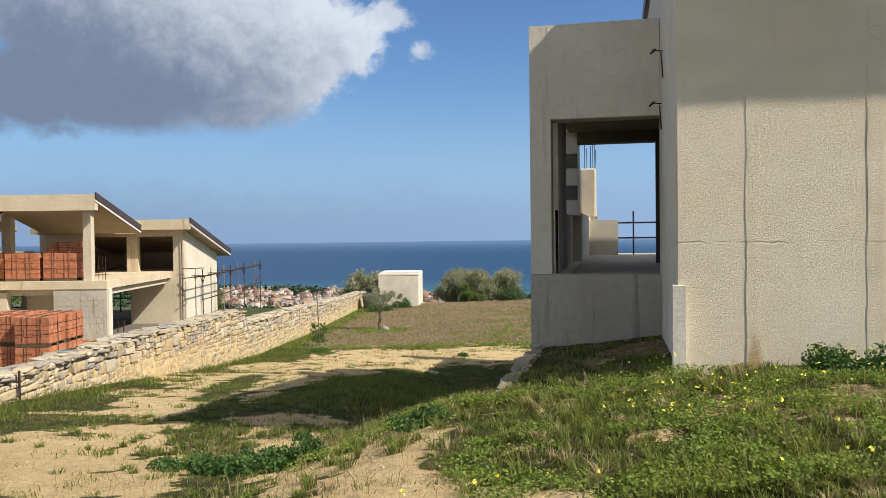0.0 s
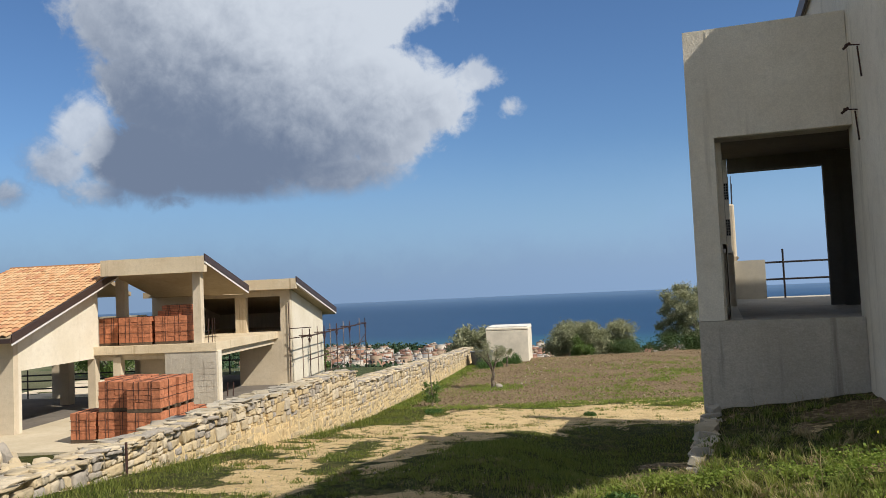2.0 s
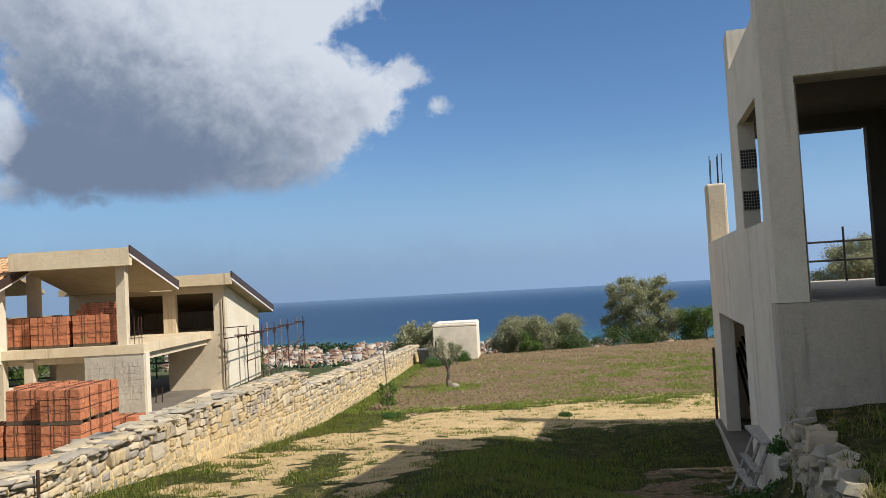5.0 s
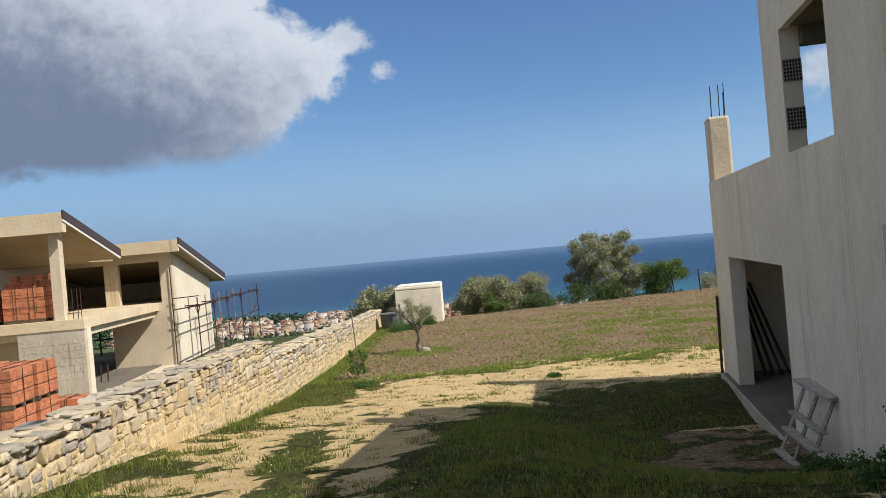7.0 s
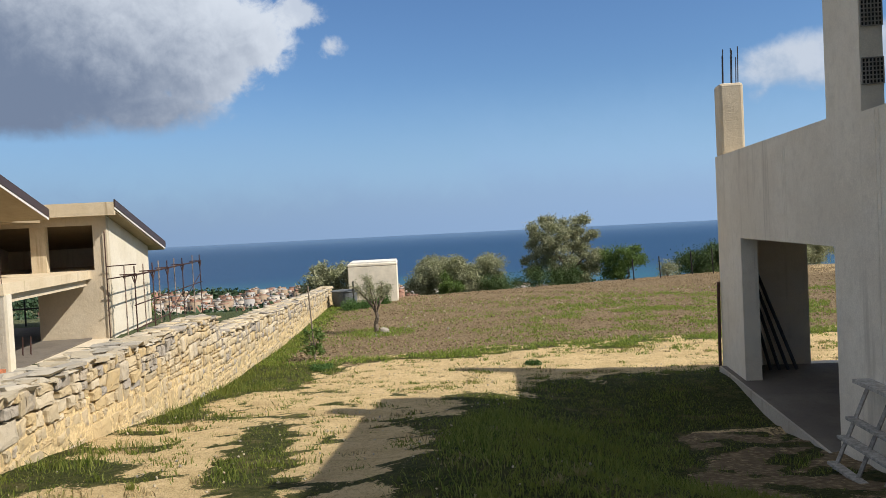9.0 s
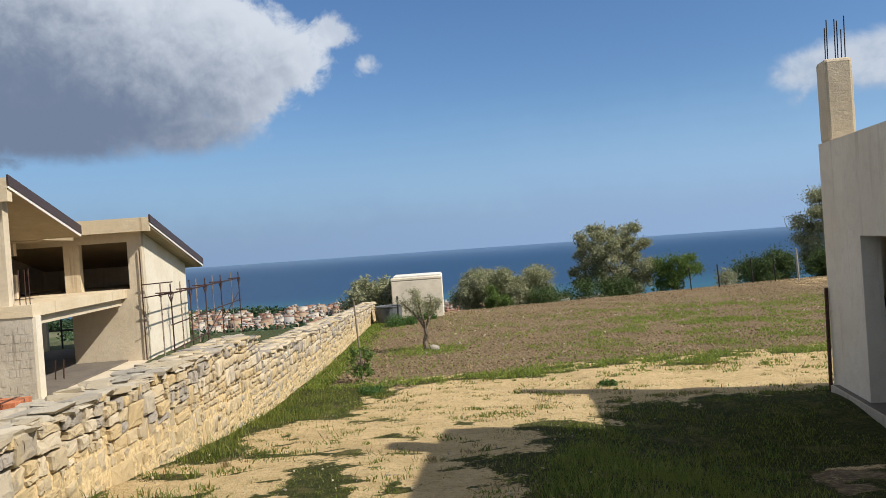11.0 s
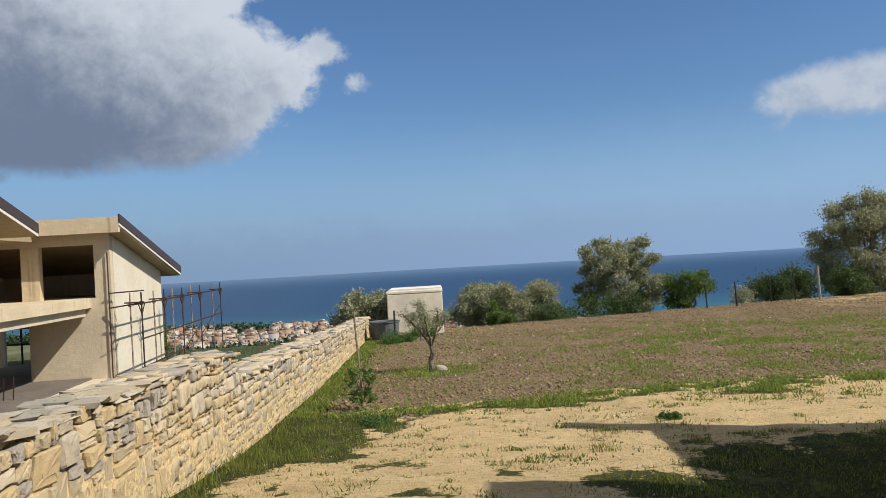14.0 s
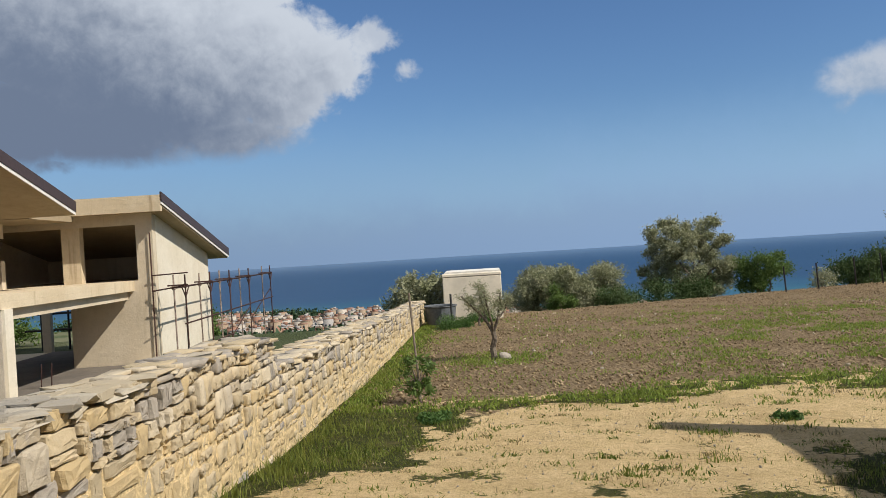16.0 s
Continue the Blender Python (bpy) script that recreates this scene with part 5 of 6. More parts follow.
def build_young_olive(x, y, scale, seed, label, limbs, leaves):
    """A leaning forked trunk, bare limbs and loose sprays of leaves along the twigs."""
    r = np.random.default_rng(seed)
    e = empty("olive_tree", pose(x, y, float(ground_z(x, y)) - 0.03), label, "tree")
    bm, twigs = bmesh.new(), []

    def limb(points, r0, r1):
        pts = [Vector(p) * scale for p in points]
        n = len(pts) - 1
        for i in range(n):
            rod(bm, pts[i], pts[i + 1], (r0 + (r1 - r0) * i / n) * scale, (r0 + (r1 - r0) * (i + 1) / n) * scale, 8)
        return pts

    limb(((0, 0, -0.1), (0.02, 0, 0.12), (-0.01, 0.02, 0.34), (0.06, 0, 0.55), (0.03, 0, 0.72)), 0.085, 0.055)
    for points, thick in limbs:
        pts = limb(points, thick, 0.012)
        for k in range(22):
            f = r.uniform(0.5, 1.0) * (len(pts) - 1)
            i = min(int(f), len(pts) - 2)
            a = pts[i].lerp(pts[i + 1], f - i)
            d = Vector((r.normal(), r.normal(), r.normal() * 0.7 + 0.25)).normalized()
            b = a + d * r.uniform(0.08, 0.27) * scale
            rod(bm, a, b, 0.006 * scale, 0.003 * scale, 4)
            twigs.append((a, b))
    part("trunk", bm, BARK, e, "gnarled leaning grey trunk and forked limbs")
    pts = []
    for a, b in twigs:
        n = leaves // len(twigs)
        f = r.uniform(0.2, 1.1, n)[:, None]
        pts.append(np.array(a) * (1 - f) + np.array(b) * f + r.normal(size=(n, 3)) * 0.05 * scale)
    v, f = leaf_cloud(np.concatenate(pts), 0.036, 0.28)
    flat_mesh("crown", v, f, OLIVE, 4, e)
    return e


build_young_olive(-9.45, 32.85, 0.98, 11, "young olive tree with a twisted grey trunk and open crown", (
    (((0.03, 0, 0.7), (-0.12, 0.05, 0.95), (-0.3, 0, 1.2), (-0.52, -0.05, 1.42), (-0.72, 0.05, 1.6)), 0.045),
    (((-0.12, 0.05, 0.95), (-0.2, 0.15, 1.25), (-0.25, 0.1, 1.6), (-0.3, 0.05, 1.85)), 0.03),
    (((0.03, 0, 0.7), (0.16, -0.05, 1.0), (0.2, 0.05, 1.3), (0.26, 0, 1.65)), 0.045),
    (((0.16, -0.05, 1.0), (0.34, 0.15, 1.25), (0.42, 0.2, 1.5)), 0.028),
    (((0.03, 0, 0.72), (0.04, -0.25, 1.0), (-0.02, -0.4, 1.4), (-0.08, -0.35, 1.7)), 0.035)), 3600)
build_young_olive(-11.35, 42.2, 0.62, 13, "small olive sapling beside the grey cabin", (
    (((0.03, 0, 0.7), (-0.12, 0.05, 1.0), (-0.3, 0, 1.35), (-0.4, 0, 1.7)), 0.04),
    (((0.03, 0, 0.7), (0.16, -0.05, 1.0), (0.3, 0.05, 1.4)), 0.04)), 1500)
build_tree(-9.82, 27.1, 0.7, 0.8, 12, 520, 0.055, mat=SHRUB, trunk_h=0.35, lumps=12, name="sapling", label="thin leafy sapling tied to a wooden stake", gap=0.75)
z0 = float(ground_z(-9.95, 27.5))
tagged(link_mesh("tree_stake", rod(bmesh.new(), (-9.83, 27.2, z0 - 0.1), (-9.93, 27.2, z0 + 1.85), 0.019), BARK), "thin wooden stake beside the sapling", "stake")
build_tree(-14.6, 47.6, 3.4, 2.5, 14, 9000, 0.09, trunk_h=0.3, lumps=30, label="grey-green olive tree behind the stone wall")
build_tree(-9.3, 53.0, 4.4, 2.45, 15, 30000, 0.07, trunk_h=0.12, lumps=80, stems=3, label="bushy olive tree at the field edge", ground=-1.6)
build_tree(-8.0, 53.4, 4.0, 2.4, 16, 26000, 0.07, trunk_h=0.12, lumps=70, stems=3, label="bushy olive tree at the field edge", ground=-1.5)
build_tree(-8.5, 52.3, 2.6, 1.95, 24, 12000, 0.07, trunk_h=0.12, lumps=40, stems=2, label="bushy olive tree at the field edge", ground=-1.3)
build_tree(-8.9, 50.9, 1.3, 1.15, 17, 4200, 0.06, mat=SHRUB, trunk_h=0.1, lumps=14, name="shrub", label="bright green shrub under the olives", ground=-1.0)
build_tree(-7.0, 51.7, 2.6, 0.55, 27, 5000, 0.06, mat=PINE_SHRUB, trunk_h=0.05, lumps=16, name="shrub", label="low green shrub at the field edge", ground=-0.95)
build_tree(-2.6, 59.0, 5.0, 4.75, 18, 46000, 0.075, trunk_h=0.2, lumps=110, stems=2, label="tall olive tree at the field edge", ground=-1.75)
build_tree(-3.6, 57.0, 4.0, 0.8, 28, 7000, 0.07, mat=PINE_SHRUB, trunk_h=0.05, lumps=18, name="shrub", label="low green shrub below the tall olive", ground=-1.2)
build_tree(0.9, 57.8, 2.5, 2.2, 19, 10000, 0.07, mat=SHRUB, trunk_h=0.3, lumps=22, stems=3, label="rounded green bush at the field edge", ground=-1.35)
build_tree(5.9, 57.6, 3.6, 1.8, 20, 12000, 0.075, mat=PINE_SHRUB, trunk_h=0.1, lumps=24, name="shrub", label="dark green hedge shrub at the field edge", ground=-1.2)
build_tree(9.2, 57.5, 2.6, 1.5, 21, 8000, 0.075, mat=PINE_SHRUB, trunk_h=0.1, lumps=18, name="shrub", label="dark green hedge shrub at the field edge", ground=-1.0)
build_tree(11.3, 60.5, 6.0, 6.0, 22, 60000, 0.08, trunk_h=0.12, lumps=130, gap=1.3, stems=2, label="large olive tree at the field corner", ground=-1.2)
for u, v, w, h in ((-3.6, 13.0, 3.2, 2.4), (-6.5, 14.5, 4.0, 2.8), (-10.0, 9.0, 3.5, 2.2), (-13.5, 8.0, 4.0, 2.4)):
    at = HOUSE @ Vector((u, v, 0))
    build_tree(at.x, at.y, w, h, int(40 + v), 7000, 0.09, mat=SHRUB, trunk_h=0.15, lumps=30, name="shrub", label="green bush growing behind the unfinished house")
build_tree(3.2, 55.5, 1.3, 0.8, 23, 900, 0.07, trunk_h=0.1, lumps=9, name="shrub", label="pale dry shrub by the fence", ground=-0.85)


# ---- distance ----
def build_town():
    r = random.Random(8)
    e = empty("distant_town", Matrix.Identity(4), "distant coastal town of pale and terracotta blocks", "town")
    walls = [plain("town_cream", (0.36, 0.27, 0.19), 0.9), plain("town_white", (0.44, 0.39, 0.33), 0.9), plain("town_salmon", (0.34, 0.19, 0.135), 0.9), plain("town_grey", (0.38, 0.36, 0.34), 0.9)]
    roofs = [plain("town_roof_tile", (0.27, 0.16, 0.115), 0.9), plain("town_roof_grey", (0.34, 0.325, 0.31), 0.9)]
    glass = plain("town_window", (0.06, 0.065, 0.075), 0.3)
    unit = np.array([(x, y, z) for z in (0, 1) for x, y in ((-0.5, -0.5), (0.5, -0.5), (0.5, 0.5), (-0.5, 0.5))])
    quads = np.array(((3, 2, 1, 0), (4, 5, 6, 7), (0, 1, 5, 4), (1, 2, 6, 5), (2, 3, 7, 6), (3, 0, 4, 7)))
    lots = {}

    def block(key, m, sx, sy, sz, cx=0.0, cy=0.0, cz=0.0):
        co = unit * (sx, sy, sz) + (cx, cy, cz)
        a = np.array(m)
        v, f = lots.setdefault(key, ([], []))
        f.append(quads + 8 * len(v))
        v.append(co @ a[:3, :3].T + a[:3, 3])
    n = 0
    while n < 2600:
        y = 430 + 300 * r.random() ** 0.85
        x = r.uniform(-0.66, 0.02) * y
        if x > -0.13 * y and y > 600 or noise.noise((x * 0.012, y * 0.012, 4.0)) < -0.16:
            continue
        kind = r.random()
        w, d = r.uniform(4, 9), r.uniform(4, 7)
        h = r.uniform(7, 11) if kind < 0.12 else r.uniform(4.5, 7) if kind < 0.5 else r.uniform(2.5, 4.5)
        if kind < 0.16:
            w = r.uniform(4, 7)
        z = float(ground_z(x, y)) - 2
        m = Matrix.Translation((x, y, z)) @ Matrix.Rotation(r.choice((0.3, 0.45, -0.35, 0.1)) + r.uniform(-0.1, 0.1), 4, "Z")
        tone = r.choices(range(4), (4, 3, 3, 1))[0]
        block(("town_fabric", tone), m, w, d, h + 3, cz=-3)
        block(("town_roofing", 0 if r.random() < 0.5 else 1), m, w + 0.15, d + 0.15, 0.35, cz=h)
        if r.random() < 0.5:
            block(("town_fabric", r.randrange(4)), m, w * 0.35, d * 0.4, 1.6, r.uniform(-0.2, 0.2) * w, 0.0, h + 0.35)
        for f in range(int(h / 2.8)):
            for c in range(int(w / 2.3)):
                cx = -w / 2 + 1.2 + c * 2.3
                block(("town_glazing", 0), m, 1.1, 0.2, 1.4, cx, -d / 2, f * 2.8 + 0.8)
                block(("town_glazing", 0), m, 0.2, 1.0, 1.3, w / 2, -d / 2 + 1.2 + c * 2.3 if c * 2.3 < d - 2 else 0.0, f * 2.8 + 0.8)
                if kind < 0.4 and c % 2 == 0:
                    block(("town_balconies", (tone + 1) % 3), m, 2.0, 0.9, 0.7, cx, -d / 2 - 0.5, f * 2.8 + 0.1)
        n += 1
    mats = {"town_fabric": walls, "town_roofing": roofs, "town_glazing": [glass], "town_balconies": walls}
    for (key, i), (v, f) in lots.items():
        tagged(flat_mesh(key, np.concatenate(v), np.concatenate(f), mats[key][i], 4, e), kind="stuff")
    pts = []
    for k in range(1500):
        y = r.uniform(150, 715)
        x = r.uniform(-0.7, 0.1) * y
        c = (x, y, float(ground_z(x, y)) + 1.5)
        s = r.uniform(1.5, 3.5)
        pts.append(rng.normal(size=(26, 3)) * (s, s, s * 0.6) + c)
    for k in range(420):
        x = r.uniform(-520, -270)
        y = 690 + r.uniform(-18, 14) + 0.05 * (x + 400)
        pts.append(rng.normal(size=(40, 3)) * (4, 4, 2.6) + (x, y, float(ground_z(x, y)) + 3.5))
    v, f = leaf_cloud(np.concatenate(pts), 1.5, 0.7)
    tagged(flat_mesh("coastal_woods", v, f, PINE, 4), "dark green pine belt and gardens near the coast", "trees", kind="stuff")


build_town()


# ---- dry stone wall, last the many stones ----
def build_stone_wall():
    e = empty("stone_wall", Matrix.Identity(4), "dry-laid limestone boundary wall with yellow mortar", "wall")

    def top_z(y):
        return float(np.interp(y, (4, 10, 13, 17, 23.1, 23.35, 30, 38.5, 46), (1.75, 1.42, 1.42, 1.45, 1.36, 0.98, 0.75, 0.40, 0.2)))

    def bottom_z(y):
        return float(ground_z(wall_x(y) + 0.3, y)) - 0.12
    core = bmesh.new()
    ys = [4 + i * 0.5 for i in range(39)] + [23.3 + i * 0.5 for i in range(44)]
    rows = []
    for y in ys:
        x, t = float(wall_x(y)), top_z(y) - 0.12
        low, jut = bottom_z(y), 0.012 * noise.noise((y * 2.1, 0, 3))
        rows.append([core.verts.new(p) for p in ((x - 0.02 + jut, y, low - 0.3), (x - 0.028 + jut, y, low + 0.35 * (t - low)), (x - 0.05, y, low + 0.62 * (t - low)), (x - 0.12, y, low + 0.72 * (t - low)),
                                                 (x - 0.13, y, t), (x - 0.52, y, t), (x - 0.55, y, low - 1.0))])
    for a, b in zip(rows, rows[1:]):
        for i in range(6):
            core.faces.new((a[i], a[i + 1], b[i + 1], b[i]))
    core.faces.new(rows[0])
    core.faces.new(rows[-1][::-1])
    bmesh.ops.recalc_face_normals(core, faces=list(core.faces))
    part("mortar_core", core, MORTAR, e, "ochre mortar and rubble")
    r = random.Random(17)
    poses, faces_ = [], []

    def outline(y0, y1, z0, z1, k):
        """A four-sided piece of rubble with chipped corners and ragged sides, between two wavy bed joints."""
        def bed(y, z, n):
            return z + 0.03 * noise.noise((y * 1.3, n * 7.3, 0)) + 0.022 * noise.noise((y * 4.1, n * 5.1, 4))
        c = [(y0, bed(y0, z0, k)), (y1, bed(y1, z0, k)), (y1, bed(y1, z1, k + 1)), (y0, bed(y0, z1, k + 1))]
        lean = r.uniform(-0.03, 0.03)
        c[2], c[3] = (c[2][0] + lean, c[2][1]), (c[3][0] + r.uniform(-0.03, 0.03), c[3][1] + r.uniform(-0.025, 0.015))
        pts = []
        for i in range(4):
            (ay, az), (by, bz) = c[i], c[(i + 1) % 4]
            chip = r.uniform(0.08, 0.3)
            for f in (chip * 0.5, r.uniform(0.4, 0.6), 1 - chip * 0.5):
                pts.append((ay + (by - ay) * f + r.uniform(-0.008, 0.008), az + (bz - az) * f + r.uniform(-0.007, 0.007)))
        return pts

    def lay(poly, top):
        cy, cz = sum(p[0] for p in poly) / len(poly), sum(p[1] for p in poly) / len(poly)
        low = bottom_z(cy)
        if not (4.2 < cy < 44.5) or not (low - 0.05 < cz < top - 0.08):
            return
        rise = (cz - low) / (top - 0.1 - low)
        fill = (1 - float(sm(0.5, 0.75, rise + 0.16 * noise.noise((cy * 0.7, cz, 2))))) * float(sm(12.5, 16.5, cy))
        out = r.uniform(0.008, 0.03) * (1 - 0.3 * fill)
        sink = r.uniform(-0.02, 0.012) - 0.012 * fill
        tilt_y, tilt_z = r.uniform(-0.09, 0.09), r.uniform(-0.12, 0.12)
        gap = r.uniform(0.004, 0.011) + 0.006 * fill
        rows_ = []
        for k, dx in ((1.0, -0.14), (0.99, -0.006), (0.9, out * 0.8), (0.5, out)):
            ring = []
            for py, pz in poly:
                ly, lz = (py - cy) * k, (pz - cz) * k
                d = math.hypot(ly, lz) + 1e-6
                ly, lz = ly * (1 - gap / d), lz * (1 - gap / d)
                face = dx > -0.1
                ring.append((sink + dx + (tilt_y * ly + tilt_z * lz + r.uniform(-0.007, 0.007) * (1 if k < 0.95 else 0.4) if face else 0), ly + (r.uniform(-0.006, 0.006) if k < 0.95 else 0), min(lz, top - 0.06 - cz)))
            rows_.append(ring)
        faces_.append((cy, cz, rows_, r.random() < 0.2 + 0.7 * fill))

    start, k = 4.0, 0
    while start < 45:
        stop = start + r.uniform(0.35, 1.0)
        z = -1.5 + r.uniform(0, 0.12)
        while z < 2.0:
            h = r.choice((0.06, 0.09, 0.12, 0.14, 0.17, 0.22, 0.27))
            y = start + r.uniform(-0.07, 0.07)
            end = stop + r.uniform(-0.07, 0.07)
            while y < end - 0.02:
                w = max(0.07, min(0.45, r.lognormvariate(-1.75, 0.45))) * (0.7 + 1.7 * h)
                y1 = y + w if end - y - w > 0.07 else end
                top = top_z(0.5 * (y + y1))
                kind = r.random()
                if kind < 0.3 and h > 0.16:
                    cut = z + h * r.uniform(0.35, 0.65)
                    lay(outline(y, y1, z, cut, k), top)
                    lay(outline(y, y1, cut, z + h, k), top)
                else:
                    lay(outline(y, y1, z, z + h, k), top)
                y = y1
            z, k = z + h, k + 1
        start = stop

    def stone_data(rows_):
        n = len(rows_[0])
        v = [p for ring in rows_ for p in ring]
        f = []
        for a in range(len(rows_) - 1):
            for i in range(n):
                q = (a * n + i, a * n + (i + 1) % n, (a + 1) * n + (i + 1) % n, (a + 1) * n + i)
                f += [(q[0], q[1], q[2]), (q[0], q[2], q[3])]
        top = (len(rows_) - 1) * n
        f += [(top, top + i, top + i + 1) for i in range(1, n - 1)]
        return v, f

    own = sorted((s for s in faces_ if s[0] > 15.3), key=lambda s: s[0])[:240]
    own_ids = set(id(s) for s in own)
    lots = {True: ([], [], [0]), False: ([], [], [0])}
    for s in faces_:
        cy, cz, rows_, ochre = s
        v, f = stone_data(rows_)
        x = float(wall_x(cy)) - 0.03
        if id(s) in own_ids:
            me = bpy.data.meshes.new("stone")
            me.from_pydata(v, [], f)
            me.materials.append(STONE_OCHRE if ochre else STONE)
            ob = new("stone", me)
            ob.parent, ob.matrix_local = e, pose(x + 0.012, cy, cz, 0, 0, 8.9)
        else:
            V, F, base = lots[ochre]
            a = np.array(pose(x + 0.012, cy, cz, 0, 0, 8.9))
            V.append(np.array(v) @ a[:3, :3].T + a[:3, 3])
            F.append(np.array(f) + base[0])
            base[0] += len(v)
    for ochre, (V, F, _) in lots.items():
        tagged(flat_mesh("wall_stones", np.concatenate(V), np.concatenate(F), STONE_OCHRE_STUFF if ochre else STONE_STUFF, 3, e),
               "yellowish mortared stones" if ochre else "uneven grey limestone pieces", kind="stuff")
    for lift, y in ((-0.1, 4.0), (-0.062, 4.1)):
        while y < 45:
            w = r.uniform(0.12, 0.32)
            yc = y + w / 2
            split, cut2 = r.uniform(0.14, 0.3), r.uniform(0.36, 0.48)
            for a, b in ((0.02, split), (split, cut2), (cut2, 0.6)):
                if lift > -0.09 and r.random() < 0.35:
                    continue
                x = float(wall_x(yc)) - (a + b) / 2
                m = (Matrix.Translation((x + r.uniform(-0.03, 0.03), yc + r.uniform(-0.05, 0.05), top_z(yc) + lift + r.uniform(-0.015, 0.015))) @ Matrix.Rotation(0.155 + r.uniform(-0.5, 0.5), 4, "Z")
                     @ Matrix.Rotation(r.uniform(-0.06, 0.06), 4, "X") @ Matrix.Rotation(r.uniform(-0.05, 0.05), 4, "Y") @ Matrix.Diagonal(((b - a) * 1.12, w * 1.2, r.uniform(0.03, 0.055), 1)))
                poses.append((yc, m))
            y += w
    near = sorted((p for p in poses if 15.2 < p[0] < 24), key=lambda p: p[0])
    chosen = set(id(p) for p in near[:110])
    for k, p in enumerate(poses):
        if id(p) in chosen:
            ob = new("cap_stone", STONE_MESHES[k % len(STONE_MESHES)])
            ob.parent, ob.matrix_local = e, p[1]
    stones_as_stuff("cap_stones", [p[1] for p in poses if id(p) not in chosen], e, "uneven grey and ochre stones")


build_stone_wall()


def build_rubble(name, spots, label):
    for x, y, z, s, k in spots:
        ob = new(name, ROCK_MESHES[k % len(ROCK_MESHES)])
        ob.matrix_world = Matrix.Translation((x, y, z)) @ Euler((k * 0.4, k * 0.7, k * 1.3)).to_matrix().to_4x4() @ Matrix.Diagonal((s * 1.15, s * 0.9, s * 0.75, 1))
        tagged(ob, label, "stone", "loose " + name + "s")


r = random.Random(2)
heap = []
for k in range(420):
    a, d = r.uniform(0, math.tau), math.sqrt(r.uniform(0, 1))
    x, y = -12.4 + 2.7 * d * math.cos(a), 12.4 + 2.0 * d * math.sin(a)
    if x < float(wall_x(y)) - 0.3:
        size = r.uniform(0.22, 0.42) if k < 90 else r.uniform(0.1, 0.24)
        heap.append((x, y, float(ground_z(x, y)) + max(0.03, 0.7 * (1 - d ** 3)) * r.uniform(0.55, 1), size, k))
heap = heap[:260]
build_rubble("rubble_stone", heap, "broken limestone boulder on the rubble heap")
bank, y = [], 10.3
while y < 13.0:
    w = r.uniform(0.09, 0.2)
    low, high = float(ground_z(-1.4, y + w / 2)), float(ground_z(-0.95, y + w / 2))
    z = low - 0.04
    while z < high - 0.02:
        h = r.uniform(0.06, 0.13)
        bank.append((-1.11 + 0.1 * (z - low) + r.uniform(-0.04, 0.04), y + w / 2 + r.uniform(-0.04, 0.04), z + h / 2, w, h))
        z += h * 0.93
    y += w * 0.92
for k, (x, y, z, w, h) in enumerate(bank):
    ob = new("bank_stone", STONE_MESHES[k % len(STONE_MESHES)])
    ob.matrix_world = Matrix.Translation((x, y, z)) @ Euler((r.uniform(-0.25, 0.25), r.uniform(-0.25, 0.25), r.uniform(-0.5, 0.5))).to_matrix().to_4x4() @ Matrix.Diagonal((r.uniform(0.12, 0.2), w * 1.05, h * 1.08, 1))
    tagged(ob, "rough limestone block in the low retaining bank", "stone", "loose bank_stones")
clods = []
for k in range(230):
    x, y = r.uniform(-10, 8), r.uniform(29.5, 46)
    if y < field_edge(x) - 1:
        clods.append((x, y, float(ground_z(x, y)) + 0.03, r.uniform(0.035, 0.1), k))
clods.append((-9.15, 32.75, float(ground_z(-9.15, 32.75)) + 0.08, 0.28, 5))
build_rubble("field_stone", clods, "small pale stone lying on ploughed soil")


def build_pebbles():
    q = random.Random(23)
    poses = []
    while len(poses) < 1300:
        x, y = q.uniform(-10, 3), 7 + 22 * q.random()
        if x > float(wall_x(y)) + 0.1 and not (x > -1.2 and y > 9.5) and float(track_distance(np.array(x), np.array(y))) < 3:
            k = q.choice((0.008, 0.011, 0.014, 0.019))
            poses.append(Matrix.Translation((x, y, float(ground_z(x, y)) + 0.3 * k)) @ Euler((q.random() * 6, q.random() * 6, q.random() * 6)).to_matrix().to_4x4() @ Matrix.Diagonal((k * 1.3, k, k * 0.8, 1)))
    tagged(stones_as_stuff("track_pebbles", poses, None, "small pale pebbles strewn on the sandy track"), category="pebbles")


build_pebbles()


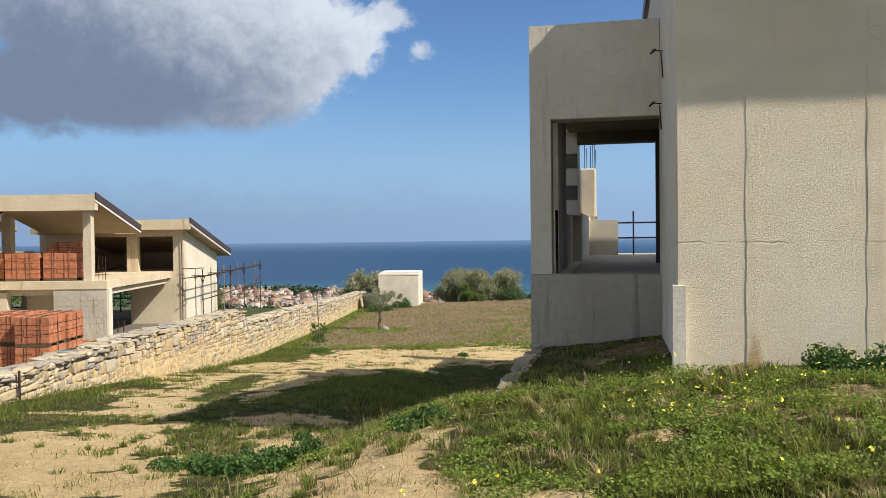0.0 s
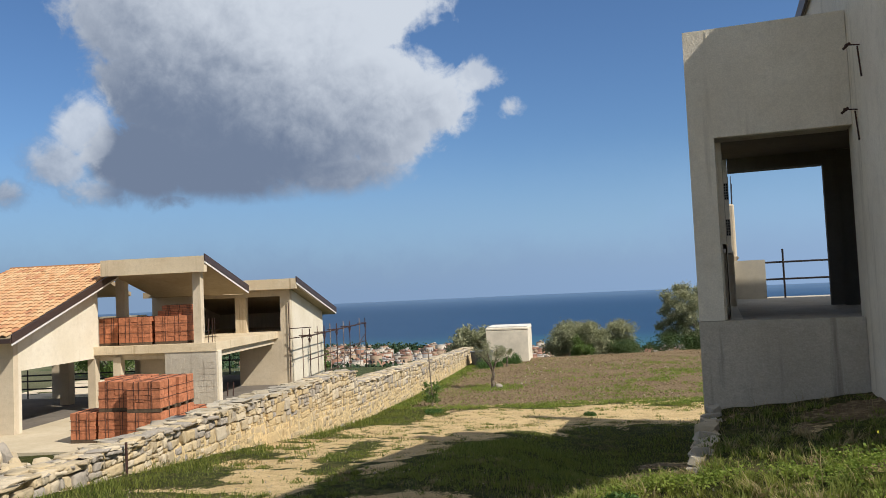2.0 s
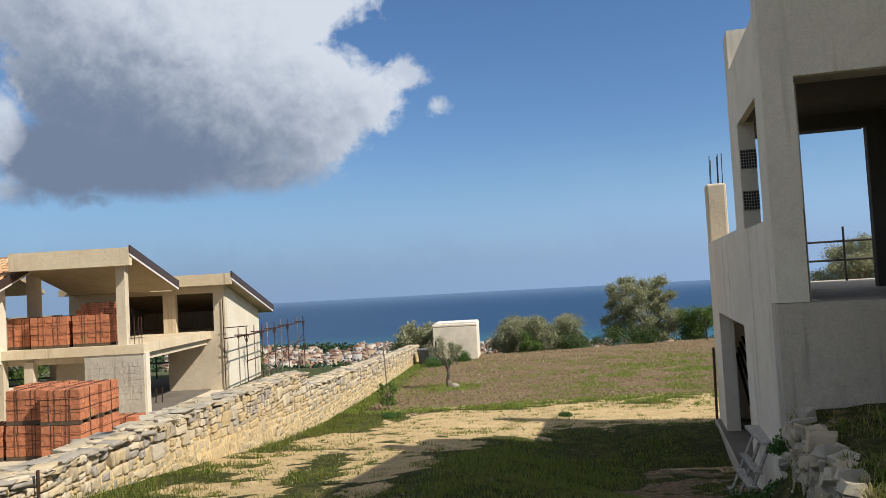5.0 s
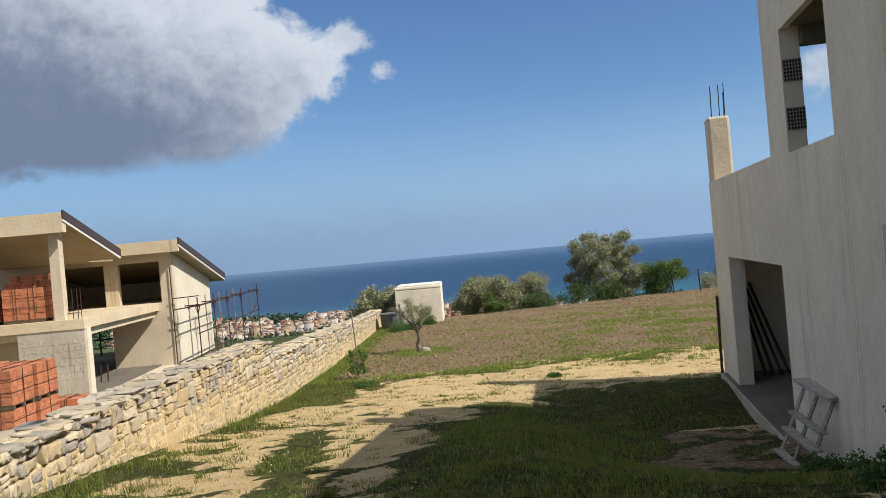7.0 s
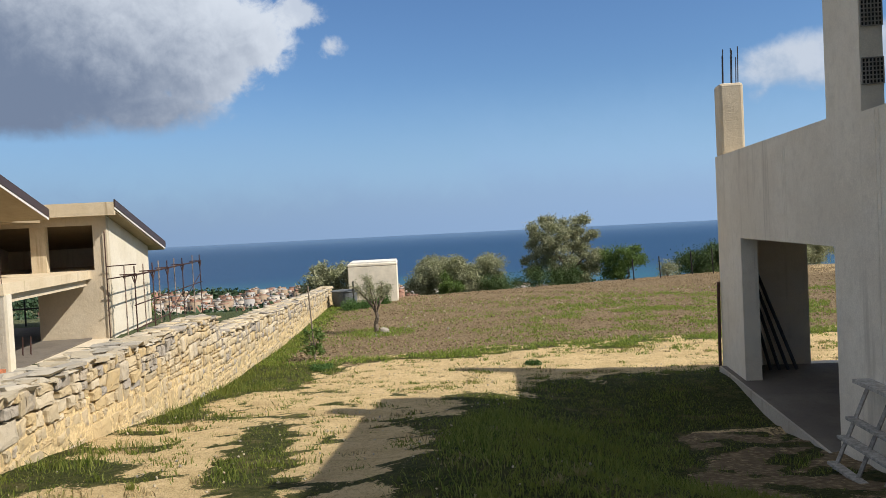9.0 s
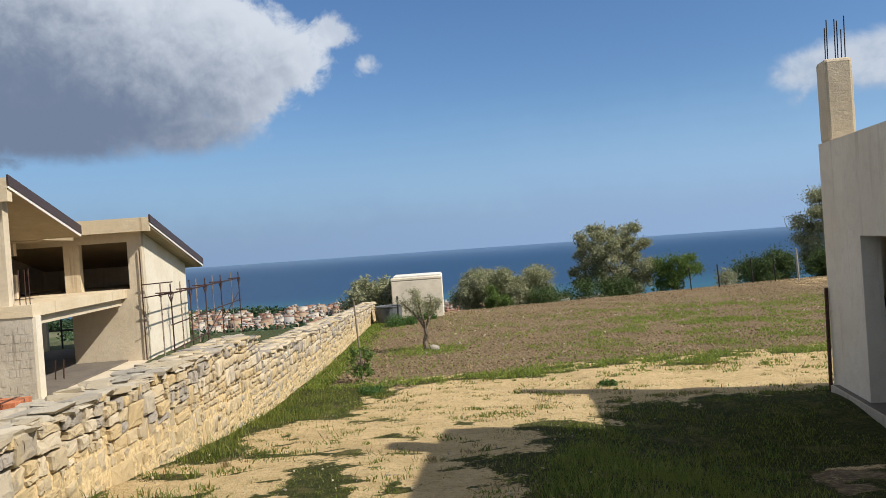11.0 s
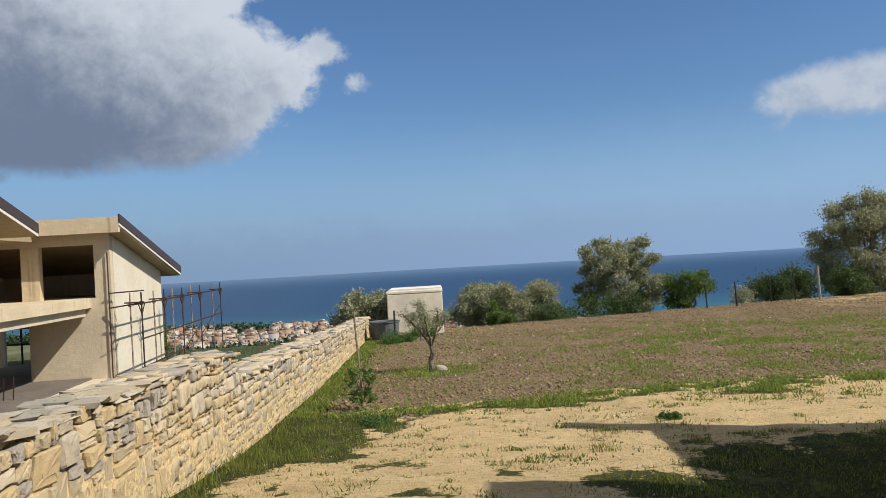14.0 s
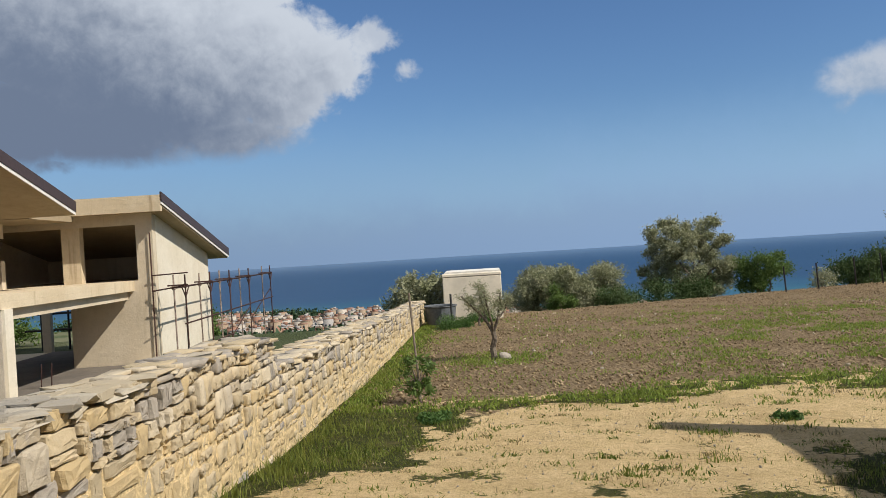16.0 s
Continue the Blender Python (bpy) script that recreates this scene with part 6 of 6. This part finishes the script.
def build_clods():
    n = 42000
    x, y = rng.uniform(-12.6, 13, n), rng.uniform(26, 56, n)
    _, soil = cover(x, y)
    keep = outside(x, y) & (soil > 0.45) & (y < field_edge(x) + 0.5)
    x, y = x[keep], y[keep]
    n = len(x)
    k = 0.012 + 0.034 * rng.uniform(0, 1, n) ** 2.2
    c = np.stack([x, y, ground_z(x, y) + 0.02 + 0.2 * k], -1)
    oct_ = np.array(((1, 0, 0), (-1, 0, 0), (0, 1, 0), (0, -1, 0), (0, 0, 1), (0, 0, -1)), float)
    tri = np.array(((0, 2, 4), (2, 1, 4), (1, 3, 4), (3, 0, 4), (2, 0, 5), (1, 2, 5), (3, 1, 5), (0, 3, 5)))
    a = rng.uniform(0, math.tau, n)
    v = oct_[None] * rng.uniform(0.6, 1.4, (n, 6, 1)) * (1, 1, 0.75) * k[:, None, None]
    v = np.stack([v[..., 0] * np.cos(a)[:, None] - v[..., 1] * np.sin(a)[:, None], v[..., 0] * np.sin(a)[:, None] + v[..., 1] * np.cos(a)[:, None], v[..., 2]], -1)
    f = tri[None] + 6 * np.arange(n)[:, None, None]
    tagged(flat_mesh("soil_clods", (v + c[:, None]).reshape(-1, 3), f.reshape(-1, 3), CLOD, 3), "brown clods of freshly ploughed soil", "soil", kind="stuff")


build_clods()


def build_yard_prop():
    e = empty("steel_prop", HOUSE @ pose(-7.3, -11.75, 0), "rusty adjustable prop standing before the wing wall", "prop")
    part("tube", rod(bmesh.new(), (0, 0, -1.0), (0, 0, 1.15), 0.03), RUST, e)
    part("arm", rod(bmesh.new(), (-0.9, 0, 0.25), (0.6, 0, 0.3), 0.02), RUST, e)
    part("clamp", boxes((-0.07, 0.07, -0.07, 0.07, 0.2, 0.36)), RUST, e)
    part("brace", rod(bmesh.new(), (0.0, 0.05, -0.8), (0.62, 0.0, 0.55), 0.018), RUST, e)
    part("collar", boxes((-0.05, 0.05, -0.05, 0.05, -0.35, -0.2)), RUST, e)


build_yard_prop()


tagged(link_mesh("iron_bar", rod(bmesh.new(), (float(wall_x(12.4)) + 0.07, 12.4, 0.85), (float(wall_x(12.4)) + 0.05, 12.42, 1.42), 0.02), RUST), "short rusty iron bar stuck beside the stone wall", "bar")
